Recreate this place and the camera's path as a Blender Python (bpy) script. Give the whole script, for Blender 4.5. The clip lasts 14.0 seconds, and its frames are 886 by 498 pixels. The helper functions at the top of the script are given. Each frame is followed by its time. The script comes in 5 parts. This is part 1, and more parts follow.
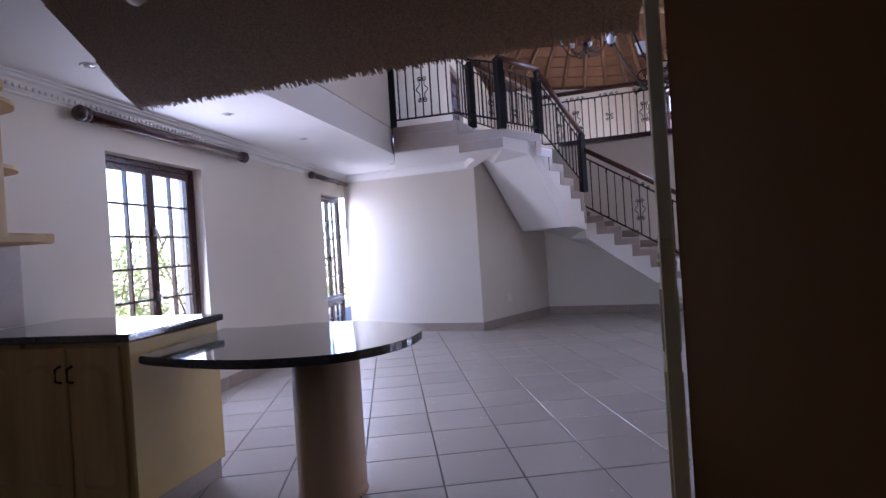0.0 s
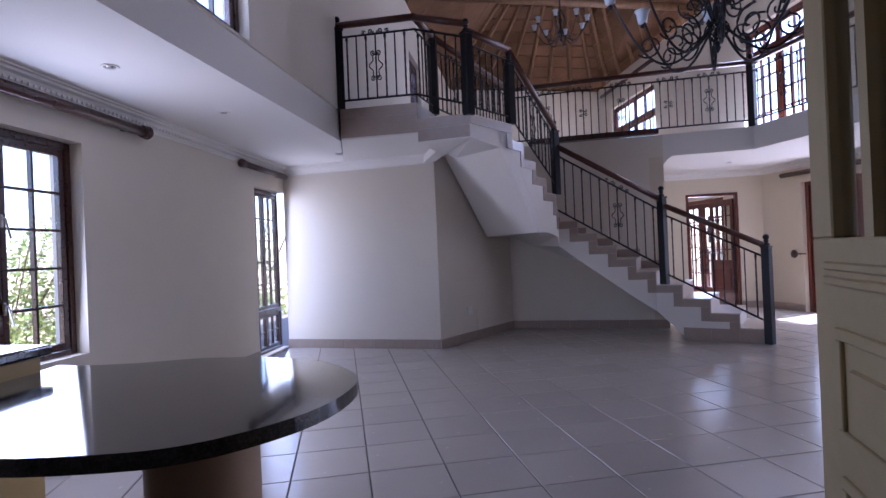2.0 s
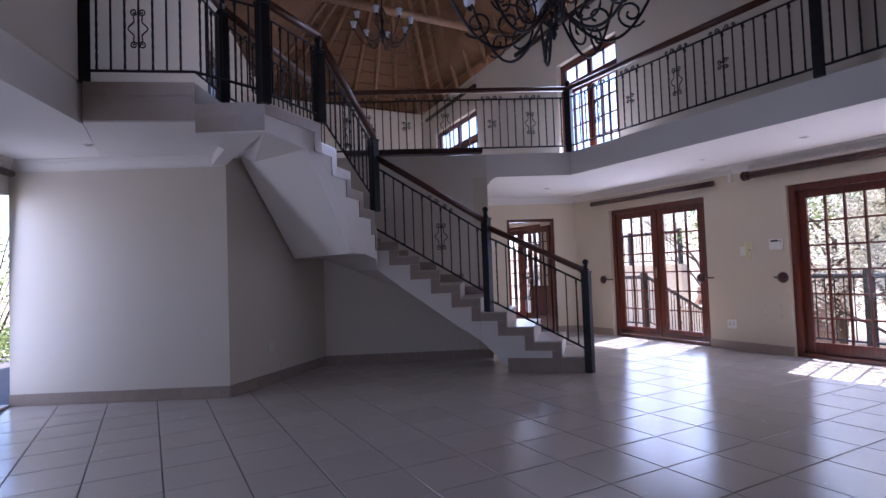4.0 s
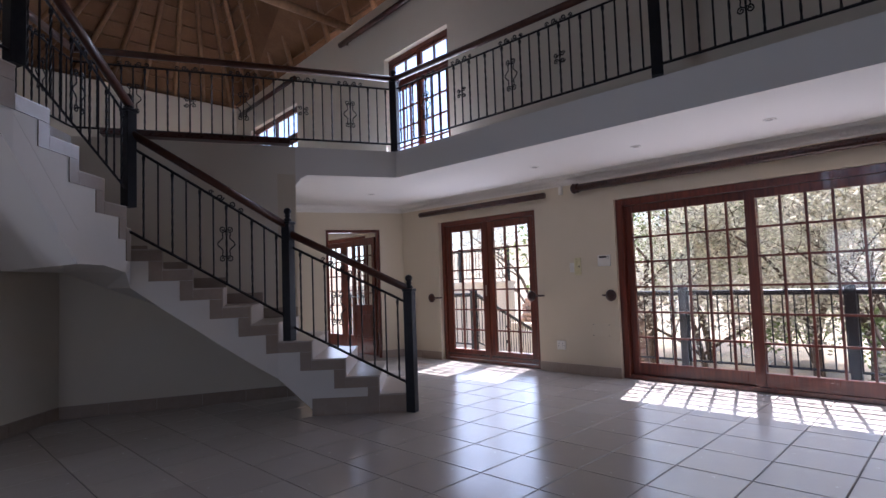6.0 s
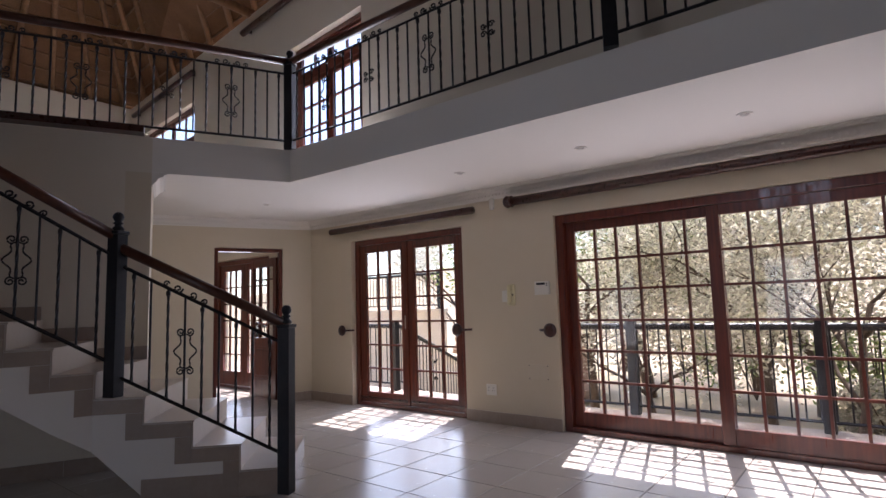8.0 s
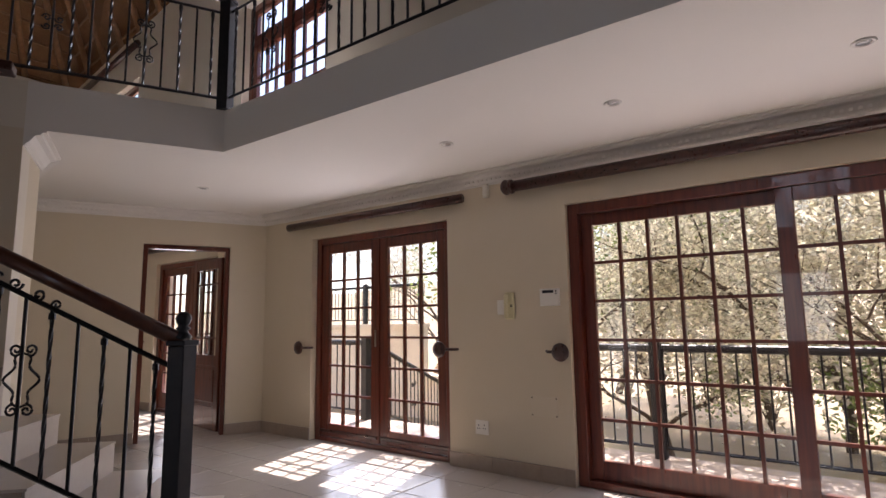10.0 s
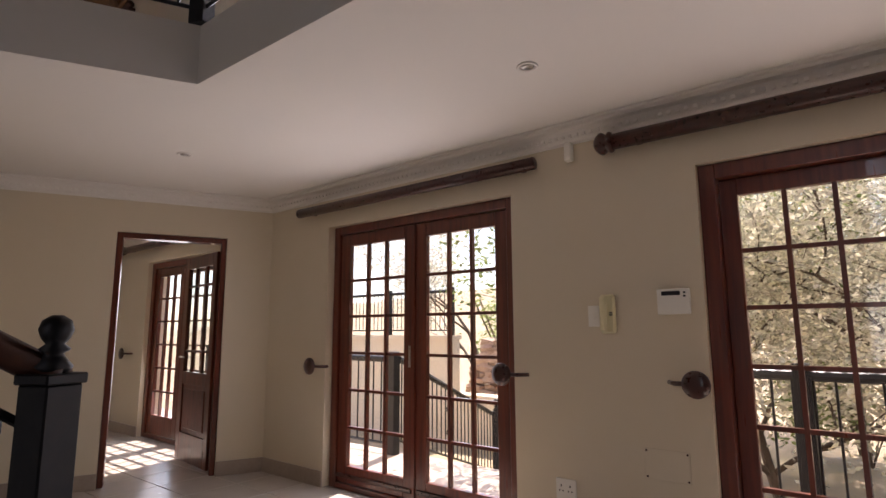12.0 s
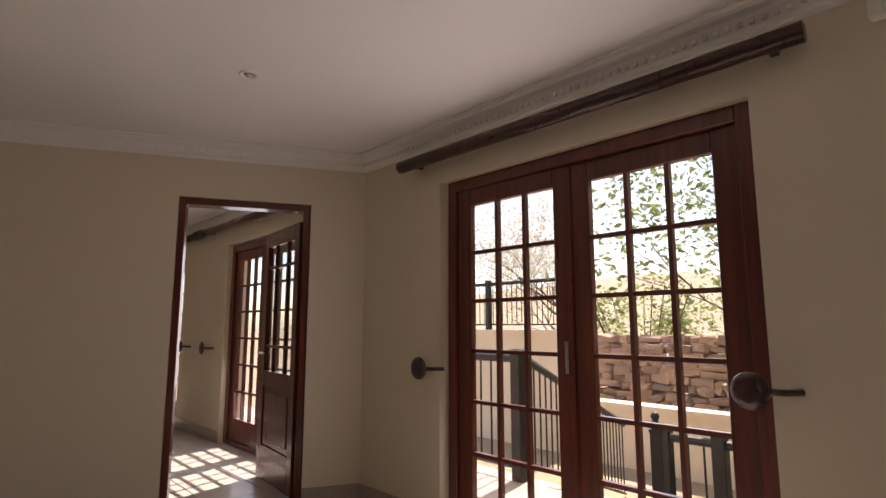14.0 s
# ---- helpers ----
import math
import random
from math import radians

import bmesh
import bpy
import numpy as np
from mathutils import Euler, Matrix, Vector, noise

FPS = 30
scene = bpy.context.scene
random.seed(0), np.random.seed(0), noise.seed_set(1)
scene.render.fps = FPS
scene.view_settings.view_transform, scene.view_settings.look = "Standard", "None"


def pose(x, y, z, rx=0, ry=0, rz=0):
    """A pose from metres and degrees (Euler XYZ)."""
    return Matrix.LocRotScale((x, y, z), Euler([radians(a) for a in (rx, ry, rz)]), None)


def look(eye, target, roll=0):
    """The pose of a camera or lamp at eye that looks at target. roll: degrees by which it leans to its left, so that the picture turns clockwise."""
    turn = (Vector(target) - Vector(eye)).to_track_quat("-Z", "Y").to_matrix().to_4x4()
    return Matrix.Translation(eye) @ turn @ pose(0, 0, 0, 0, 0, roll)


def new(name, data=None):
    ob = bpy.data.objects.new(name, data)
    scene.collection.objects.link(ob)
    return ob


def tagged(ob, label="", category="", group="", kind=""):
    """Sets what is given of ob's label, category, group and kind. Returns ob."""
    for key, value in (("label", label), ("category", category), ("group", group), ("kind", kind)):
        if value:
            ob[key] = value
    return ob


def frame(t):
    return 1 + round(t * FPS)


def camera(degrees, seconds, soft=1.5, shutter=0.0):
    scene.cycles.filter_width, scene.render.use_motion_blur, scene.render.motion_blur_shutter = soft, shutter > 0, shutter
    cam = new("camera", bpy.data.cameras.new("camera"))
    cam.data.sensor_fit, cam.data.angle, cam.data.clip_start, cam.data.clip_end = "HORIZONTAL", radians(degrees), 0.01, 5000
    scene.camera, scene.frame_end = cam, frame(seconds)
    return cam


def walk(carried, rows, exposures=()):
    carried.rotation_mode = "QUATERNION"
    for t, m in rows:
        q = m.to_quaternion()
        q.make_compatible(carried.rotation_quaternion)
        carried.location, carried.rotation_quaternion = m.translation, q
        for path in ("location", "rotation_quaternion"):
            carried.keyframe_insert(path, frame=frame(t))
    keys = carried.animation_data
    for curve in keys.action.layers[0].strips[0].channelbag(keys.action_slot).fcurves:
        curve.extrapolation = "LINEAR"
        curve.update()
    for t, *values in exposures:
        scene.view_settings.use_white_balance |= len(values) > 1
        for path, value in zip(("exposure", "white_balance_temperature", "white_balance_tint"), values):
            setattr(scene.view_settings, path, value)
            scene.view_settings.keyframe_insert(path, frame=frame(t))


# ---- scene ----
cam = camera(78.0, 14.0)
METRES, EYE, TILT, LEAN, TURN = 8.0, 1.5, 0.0, 0.0, -5.3
PATH = [
    (0, (0.717, 0.93, 1.26), (0.915, 2.921, 1.253), -3.7),
    (0.5, (0.723, 1.192, 1.265), (0.946, 3.179, 1.259), -3.2),
    (1, (0.777, 1.422, 1.271), (1.027, 3.406, 1.264), -3.0),
    (1.5, (0.762, 1.698, 1.251), (1.077, 3.673, 1.252), -2.7),
    (2, (0.826, 1.949, 1.245), (1.19, 3.916, 1.254), -2.4),
    (2.5, (0.886, 2.198, 1.234), (1.348, 4.144, 1.257), -2.1),
    (3, (0.954, 2.412, 1.221), (1.566, 4.315, 1.258), -2.0),
    (3.5, (1.114, 2.614, 1.22), (1.902, 4.451, 1.28), -2.0),
    (6, (2.217, 3.654, 1.214), (3.641, 5.053, 1.332), -2.0),
    (6.5, (2.486, 3.83, 1.227), (3.984, 5.148, 1.364), -1.9),
    (7, (2.778, 3.933, 1.222), (4.292, 5.231, 1.376), -2.0),
    (7.5, (3.084, 4.121, 1.245), (4.625, 5.383, 1.428), -1.7),
    (8, (3.337, 4.257, 1.259), (4.901, 5.488, 1.462), -1.7),
    (8.5, (3.593, 4.412, 1.238), (5.17, 5.623, 1.454), -1.5),
    (11, (4.824, 5.523, 1.225), (6.407, 6.711, 1.516), -0.4),
    (11.5, (5.052, 5.795, 1.219), (6.617, 7.002, 1.525), -0.3),
    (12, (5.27, 6.041, 1.249), (6.815, 7.276, 1.545), -0.2),
    (12.5, (5.463, 6.329, 1.236), (6.98, 7.595, 1.544), -0.1),
    (13, (5.655, 6.589, 1.228), (7.12, 7.917, 1.533), -0.0),
    (13.5, (5.816, 6.89, 1.209), (7.231, 8.271, 1.507), -0.2),
    (14, (5.974, 7.184, 1.215), (7.318, 8.638, 1.497), 0.0),
]
EXPOSURES = ((0.0, 3.1, 5300, 33), (2.5, 2.4, 5300, 33), (3.5, 2.15, 5300, 33), (6.0, 1.75, 5600, 24), (8.5, 1.7, 6200, 24), (11.0, 1.7, 6900, 25), (12.5, 1.5, 7100, 26), (13.5, 1.55, 7300, 26), (14.0, 1.25, 7300, 26))
walk(cam, [(t, look(eye, target, roll)) for t, eye, target, roll in PATH], EXPOSURES)

# ---- world and sun ----
world = bpy.data.worlds.new("world")
scene.world = world
world.use_nodes = True
wn = world.node_tree.nodes
sky = wn.new("ShaderNodeTexSky")
sky.sky_type = "NISHITA"
sky.sun_disc = False
SUN_ELEV, SUN_AZ = 58.0, 75.0
sky.sun_elevation, sky.sun_rotation = radians(SUN_ELEV), radians(SUN_AZ)
world.node_tree.links.new(sky.outputs[0], wn["Background"].inputs["Color"])
wn["Background"].inputs["Strength"].default_value = 0.15
sun_data = bpy.data.lights.new("sun", "SUN")
sun_data.energy, sun_data.angle, sun_data.color = 5.0, radians(0.5), (1.0, 0.95, 0.86)
sun = new("sun", sun_data)
az, el = radians(SUN_AZ), radians(SUN_ELEV)
sun.matrix_world = look((20 * math.sin(az) * math.cos(el), 20 * math.cos(az) * math.cos(el), 20 * math.sin(el)), (0, 0, 0))


def daylight(name, m, w, h, watts, colour=(0.85, 0.92, 1.0)):
    """The sky's light coming in through an opening of w by h; it shines along its own -z."""
    data = bpy.data.lights.new(name, "AREA")
    data.shape, data.size, data.size_y, data.energy, data.color = "RECTANGLE", w, h, watts, colour
    ob = new(name, data)
    ob.matrix_world = m
    return ob


daylight("daylight_sliding_door", look((8.30, 4.85, 1.1), (7.0, 4.85, 1.0)), 3.5, 1.85, 6)
daylight("daylight_french_door", look((8.30, 8.76, 1.1), (7.0, 8.76, 1.0)), 1.5, 1.85, 5.5)
daylight("daylight_west_window", look((-1.19, 5.78, 1.4), (0.0, 5.42, 1.3)), 1.0, 1.4, 4)
daylight("daylight_narrow_window", look((-0.09, 9.40, 1.1), (1.0, 9.07, 1.0)), 0.8, 2.0, 2.5)
daylight("daylight_upper_east", look((7.40, 9.35, 3.8), (6.0, 9.5, 3.4)), 1.4, 1.7, 13)
daylight("daylight_upper_west", look((-0.10, 5.45, 3.5), (1.0, 5.05, 3.3)), 1.3, 1.2, 4)
daylight("daylight_next_room", look((8.30, 12.4, 1.1), (7.0, 12.4, 0.9)), 1.4, 1.85, 6)

# ---- materials ----
def shader(name, base, rough=0.6, metal=0.0, spots=(), grain=None, bump=None, vary=0.0, spec=None, coat=0.0):
    """A surface: base colour; spots (scale, strength, colour) stains; grain (scale xyz, strength, colour); bump (scale, height m); vary by object."""
    m = bpy.data.materials.new(name)
    m.use_nodes = True
    nt = m.node_tree
    n, l = nt.nodes, nt.links
    b = n["Principled BSDF"]
    b.inputs["Roughness"].default_value = rough
    b.inputs["Metallic"].default_value = metal
    b.inputs["Coat Weight"].default_value = coat
    if spec is not None:
        b.inputs["Specular IOR Level"].default_value = spec
    tc = n.new("ShaderNodeTexCoord")
    col = n.new("ShaderNodeRGB")
    col.outputs[0].default_value = (*base, 1)
    out = col.outputs[0]

    def mix(a, fac, colour, kind="MIX"):
        x = n.new("ShaderNodeMix")
        x.data_type, x.blend_type = "RGBA", kind
        l.new(fac, x.inputs[0])
        l.new(a, x.inputs[6])
        x.inputs[7].default_value = (*colour, 1)
        return x.outputs[2]

    def noise_fac(scale, strength, detail=4.0, lo=0.4, hi=0.7):
        mp = n.new("ShaderNodeMapping")
        mp.inputs["Scale"].default_value = scale if isinstance(scale, tuple) else (scale, scale, scale)
        l.new(tc.outputs["Object"], mp.inputs[0])
        t = n.new("ShaderNodeTexNoise")
        t.inputs["Scale"].default_value, t.inputs["Detail"].default_value = 1.0, detail
        l.new(mp.outputs[0], t.inputs["Vector"])
        r = n.new("ShaderNodeMapRange")
        r.inputs["From Min"].default_value, r.inputs["From Max"].default_value = lo, hi
        r.inputs["To Max"].default_value = strength
        l.new(t.outputs["Fac"], r.inputs["Value"])
        return r.outputs[0], t.outputs["Fac"]

    for sc, st, c in spots:
        out = mix(out, noise_fac(sc, st)[0], c)
    if grain:
        out = mix(out, noise_fac(grain[0], grain[1], 6.0, 0.35, 0.65)[0], grain[2])
    if vary:
        oi = n.new("ShaderNodeObjectInfo")
        r = n.new("ShaderNodeMapRange")
        r.inputs["To Min"].default_value, r.inputs["To Max"].default_value = 1 - vary, 1 + vary
        l.new(oi.outputs["Random"], r.inputs["Value"])
        hs = n.new("ShaderNodeHueSaturation")
        l.new(r.outputs[0], hs.inputs["Value"])
        l.new(out, hs.inputs["Color"])
        out = hs.outputs[0]
    l.new(out, b.inputs["Base Color"])
    if bump:
        f = noise_fac(bump[0], 1.0, 5.0)[1]
        bp = n.new("ShaderNodeBump")
        bp.inputs["Distance"].default_value = bump[1]
        bp.inputs["Strength"].default_value = 0.6
        l.new(f, bp.inputs["Height"])
        l.new(bp.outputs[0], b.inputs["Normal"])
        rr = n.new("ShaderNodeMapRange")
        rr.inputs["To Min"].default_value, rr.inputs["To Max"].default_value = max(0.02, rough - 0.12), min(1, rough + 0.12)
        l.new(f, rr.inputs["Value"])
        l.new(rr.outputs[0], b.inputs["Roughness"])
    return m


WALL = shader("wall_paint", (0.72, 0.66, 0.56), 0.75, spots=((0.6, 0.25, (0.66, 0.6, 0.5)), (3.0, 0.12, (0.6, 0.54, 0.45))), bump=(14.0, 0.002))
CREAM = shader("cream_paint", (0.66, 0.58, 0.45), 0.7, spots=((0.6, 0.25, (0.64, 0.52, 0.33)), (3.0, 0.12, (0.6, 0.5, 0.33))), bump=(14.0, 0.002))
CEIL = shader("ceiling_paint", (0.8, 0.77, 0.72), 0.8, spots=((0.8, 0.15, (0.74, 0.7, 0.64)),), bump=(20.0, 0.001))
TILE = shader("ceramic_tile", (0.47, 0.42, 0.375), 0.22, spots=((1.6, 0.35, (0.52, 0.47, 0.42)), (5.0, 0.12, (0.42, 0.37, 0.33))), bump=(9.0, 0.0001), spec=0.7, vary=0.05)
GROUT = shader("dark_grout", (0.09, 0.08, 0.075), 0.9, spots=((9.0, 0.5, (0.15, 0.13, 0.12)),))
SKIRT = shader("skirting_tile", (0.34, 0.27, 0.22), 0.35, spots=((9.0, 0.4, (0.4, 0.33, 0.27)), (40.0, 0.2, (0.26, 0.2, 0.16))), vary=0.05)
STEPTILE = shader("step_tile", (0.5, 0.43, 0.37), 0.3, spots=((9.0, 0.4, (0.56, 0.49, 0.42)), (40.0, 0.2, (0.42, 0.36, 0.3))), vary=0.04)
WOOD = shader("meranti_varnished", (0.15, 0.03, 0.014), 0.32, grain=((30, 30, 2), 0.7, (0.05, 0.01, 0.006)), spots=((1.5, 0.3, (0.13, 0.032, 0.014)),), bump=((60, 60, 4), 0.0006), coat=0.3)
DARKWOOD = shader("dark_stained_wood", (0.055, 0.014, 0.008), 0.3, grain=((30, 30, 3), 0.6, (0.025, 0.008, 0.005)), coat=0.35, bump=(40.0, 0.0004))
RAILWOOD = shader("handrail_wood", (0.09, 0.028, 0.014), 0.35, grain=((22, 22, 22), 0.6, (0.045, 0.014, 0.008)), coat=0.2, bump=(40.0, 0.0004))
IRON = shader("black_wrought_iron", (0.02, 0.02, 0.023), 0.42, 0.6, spots=((20.0, 0.3, (0.04, 0.035, 0.035)),), bump=(80.0, 0.0005))
STAIR = shader("stair_white_paint", (0.74, 0.7, 0.65), 0.7, spots=((1.5, 0.25, (0.66, 0.61, 0.55)),), bump=(14.0, 0.0015))
GRANITE = shader("dark_granite", (0.03, 0.026, 0.024), 0.08, spots=((120.0, 0.5, (0.08, 0.07, 0.062)), (45.0, 0.5, (0.015, 0.013, 0.012))), coat=0.4)
PINE = shader("cream_cupboard_wood", (0.55, 0.36, 0.13), 0.42, grain=((14, 14, 1.2), 0.6, (0.42, 0.25, 0.08)), spots=((2.0, 0.3, (0.6, 0.42, 0.18)),), bump=((60, 60, 4), 0.0006))
COLUMN = shader("ochre_column_paint", (0.5, 0.33, 0.19), 0.6, spots=((2.0, 0.4, (0.42, 0.27, 0.15)), (14.0, 0.2, (0.56, 0.39, 0.24))), bump=(18.0, 0.002))
POLE = shader("gum_pole", (0.29, 0.15, 0.07), 0.6, grain=((16, 16, 2), 0.6, (0.16, 0.085, 0.04)), bump=(30.0, 0.002), vary=0.18)
THATCH = shader("roof_thatch", (0.2, 0.1, 0.045), 0.9, grain=((90, 90, 6), 0.8, (0.12, 0.058, 0.026)), spots=((3.0, 0.5, (0.33, 0.18, 0.085)),), bump=((120, 120, 8), 0.01))
REED = shader("thatch_straw", (0.3, 0.17, 0.07), 0.85, grain=((120, 120, 4), 0.8, (0.14, 0.075, 0.03)), bump=((160, 160, 8), 0.01), vary=0.3)
DOORCREAM = shader("cream_door_paint", (0.4, 0.31, 0.15), 0.4, spots=((3.0, 0.3, (0.38, 0.3, 0.16)), (20.0, 0.15, (0.4, 0.3, 0.18))), bump=(30.0, 0.0008))
PLASTIC = shader("white_plastic", (0.78, 0.75, 0.68), 0.4, spots=((20.0, 0.1, (0.7, 0.66, 0.56)),))
YELLOWED = shader("yellowed_plastic", (0.72, 0.66, 0.42), 0.4, spots=((12.0, 0.2, (0.62, 0.56, 0.34)),))
CHROME = shader("brushed_metal", (0.45, 0.43, 0.4), 0.3, 1.0, bump=(90.0, 0.0003))
FROST = shader("opal_shade_glass", (0.7, 0.76, 0.85), 0.25, coat=0.3, spots=((14.0, 0.2, (0.6, 0.66, 0.76)),))
STONE = shader("rough_stone", (0.34, 0.22, 0.16), 0.85, spots=((5.0, 0.6, (0.45, 0.33, 0.25)), (22.0, 0.4, (0.22, 0.15, 0.11))), bump=(18.0, 0.02), vary=0.25)
PAVE = shader("terrace_paving", (0.42, 0.33, 0.27), 0.6, spots=((1.2, 0.4, (0.5, 0.41, 0.34)), (9.0, 0.3, (0.32, 0.25, 0.2))), bump=(20.0, 0.002))
SOIL = shader("garden_soil", (0.34, 0.25, 0.16), 0.95, spots=((0.6, 0.7, (0.26, 0.23, 0.12)), (5.0, 0.5, (0.42, 0.31, 0.2))), bump=(6.0, 0.03))
BARK = shader("tree_bark", (0.13, 0.09, 0.065), 0.9, grain=((14, 14, 3), 0.7, (0.06, 0.042, 0.03)), bump=(20.0, 0.01))
EXTWALL = shader("garden_wall_paint", (0.680, 0.591, 0.477), 0.8, spots=((1.0, 0.3, (0.58, 0.45, 0.29)),), bump=(14.0, 0.003))


def leaf_mat(name, base, alt):
    m = shader(name, base, 0.6, spots=((4.0, 0.8, alt),), vary=0.2)
    nt = m.node_tree
    b = nt.nodes["Principled BSDF"]
    g = nt.nodes.new("ShaderNodeNewGeometry")
    hs = nt.nodes.new("ShaderNodeHueSaturation")
    r = nt.nodes.new("ShaderNodeMapRange")
    r.inputs["To Min"].default_value, r.inputs["To Max"].default_value = 0.55, 1.5
    src = b.inputs["Base Color"].links[0].from_socket
    nt.links.new(g.outputs["Random Per Island"], r.inputs["Value"])
    nt.links.new(r.outputs[0], hs.inputs["Value"])
    nt.links.new(src, hs.inputs["Color"])
    nt.links.new(hs.outputs[0], b.inputs["Base Color"])
    tr = nt.nodes.new("ShaderNodeBsdfTranslucent")
    nt.links.new(hs.outputs[0], tr.inputs["Color"])
    mx = nt.nodes.new("ShaderNodeMixShader")
    mx.inputs[0].default_value = 0.5
    nt.links.new(b.outputs[0], mx.inputs[1])
    nt.links.new(tr.outputs[0], mx.inputs[2])
    nt.links.new(mx.outputs[0], nt.nodes["Material Output"].inputs["Surface"])
    return m


LEAF = leaf_mat("green_leaves", (0.17, 0.23, 0.07), (0.27, 0.29, 0.11))
DRYLEAF = leaf_mat("dry_autumn_leaves", (0.62, 0.57, 0.47), (0.44, 0.45, 0.33))


def glass():
    m = bpy.data.materials.new("window_glass")
    m.use_nodes = True
    n, l = m.node_tree.nodes, m.node_tree.links
    n.remove(n["Principled BSDF"])
    t, g, x, f = n.new("ShaderNodeBsdfTransparent"), n.new("ShaderNodeBsdfGlossy"), n.new("ShaderNodeMixShader"), n.new("ShaderNodeLayerWeight")
    p, q = n.new("ShaderNodeMath"), n.new("ShaderNodeMath")
    p.operation, q.operation = "POWER", "MULTIPLY_ADD"
    p.inputs[1].default_value, q.inputs[1].default_value, q.inputs[2].default_value = 4.0, 0.6, 0.03
    f.inputs["Blend"].default_value = 0.5
    l.new(f.outputs["Facing"], p.inputs[0])
    l.new(p.outputs[0], q.inputs[0])
    t.inputs[0].default_value = (0.93, 0.95, 0.95, 1)
    g.inputs["Roughness"].default_value = 0.02
    l.new(q.outputs[0], x.inputs[0])
    l.new(t.outputs[0], x.inputs[1])
    l.new(g.outputs[0], x.inputs[2])
    l.new(x.outputs[0], n["Material Output"].inputs["Surface"])
    return m


GLASS = glass()


# ---- mesh helpers ----
def mesh_of(name, bm, mat, smooth=False):
    me = bpy.data.meshes.new(name)
    bmesh.ops.recalc_face_normals(bm, faces=bm.faces)
    bm.to_mesh(me)
    bm.free()
    me.materials.append(mat)
    if smooth:
        for p in me.polygons:
            p.use_smooth = True
    return me


def part(name, bm, mat, parent=None, label="", smooth=False, kind=""):
    ob = new(name, mesh_of(name, bm, mat, smooth))
    if parent:
        ob.parent = parent
    return tagged(ob, label, "", "", kind)


def thing(name, m, label, category, group=""):
    ob = new(name)
    ob.empty_display_size = 0.1
    ob.matrix_basis = m
    return tagged(ob, label, category, group)


def box(bm, x0, x1, y0, y1, z0, z1, m=None, bevel=0.0):
    vs = [bm.verts.new((x, y, z)) for z in (z0, z1) for x, y in ((x0, y0), (x1, y0), (x1, y1), (x0, y1))]
    fs = [bm.faces.new([vs[i] for i in f]) for f in ((3, 2, 1, 0), (4, 5, 6, 7), (0, 1, 5, 4), (1, 2, 6, 5), (2, 3, 7, 6), (3, 0, 4, 7))]
    if bevel:
        es = list({e for f in fs for e in f.edges})
        r = bmesh.ops.bevel(bm, geom=es, offset=bevel, segments=1, affect="EDGES", profile=0.5)
        vs = list({v for f in r["faces"] for v in f.verts} | {v for v in vs if v.is_valid})
    if m is not None:
        for v in vs:
            if v.is_valid:
                v.co = m @ v.co
    return vs


def boxes(*dims, bevel=0.0):
    bm = bmesh.new()
    for d in dims:
        box(bm, *d, bevel=bevel)
    return bm


def prism(bm, pts, z0, z1):
    """A plan outline pushed up from z0 to z1 (numbers or lists, a height a corner)."""
    n = len(pts)
    a = z0 if isinstance(z0, (list, tuple)) else [z0] * n
    b = z1 if isinstance(z1, (list, tuple)) else [z1] * n
    lo = [bm.verts.new((*p, z)) for p, z in zip(pts, a)]
    hi = [bm.verts.new((*p, z)) for p, z in zip(pts, b)]
    bm.faces.new(lo[::-1])
    bm.faces.new(hi)
    for i in range(n):
        j = (i + 1) % n
        bm.faces.new((lo[i], lo[j], hi[j], hi[i]))
    return bm


def tube(bm, path, r, sides=8, taper=None, twist=0.0, cap=True):
    """A rod along the path; taper: radii along it."""
    path = [Vector(p) for p in path]
    rings = []
    up = Vector((0, 0, 1))
    for i, p in enumerate(path):
        d = (path[min(i + 1, len(path) - 1)] - path[max(i - 1, 0)])
        d = d.normalized() if d.length > 1e-9 else Vector((0, 0, 1))
        a = d.cross(up)
        if a.length < 0.05:
            a = d.cross(Vector((1, 0, 0)))
        a.normalize()
        b = d.cross(a)
        rr = taper[i] if taper else r
        rings.append([bm.verts.new(p + rr * (math.cos(2 * math.pi * k / sides + twist * i) * a + math.sin(2 * math.pi * k / sides + twist * i) * b)) for k in range(sides)])
    for q, s in zip(rings, rings[1:]):
        for k in range(sides):
            bm.faces.new((q[k], q[(k + 1) % sides], s[(k + 1) % sides], s[k]))
    if cap:
        bm.faces.new(rings[0][::-1])
        bm.faces.new(rings[-1])
    return bm


def lathe(bm, profile, sides=16, m=None):
    """A turned shape about z from (radius, z) pairs."""
    rings = []
    for r, z in profile:
        rings.append([bm.verts.new((max(r, 1e-4) * math.cos(2 * math.pi * k / sides), max(r, 1e-4) * math.sin(2 * math.pi * k / sides), z)) for k in range(sides)])
    for q, s in zip(rings, rings[1:]):
        for k in range(sides):
            bm.faces.new((q[k], q[(k + 1) % sides], s[(k + 1) % sides], s[k]))
    bm.faces.new(rings[0][::-1])
    bm.faces.new(rings[-1])
    if m is not None:
        for ring in rings:
            for v in ring:
                v.co = m @ v.co
    return bm


def along(p, q):
    """The pose at p whose x runs towards q and whose y lies to the left of that way, and the length."""
    d = Vector((q[0] - p[0], q[1] - p[1], 0))
    return pose(p[0], p[1], 0, 0, 0, math.degrees(math.atan2(d.y, d.x))), d.length


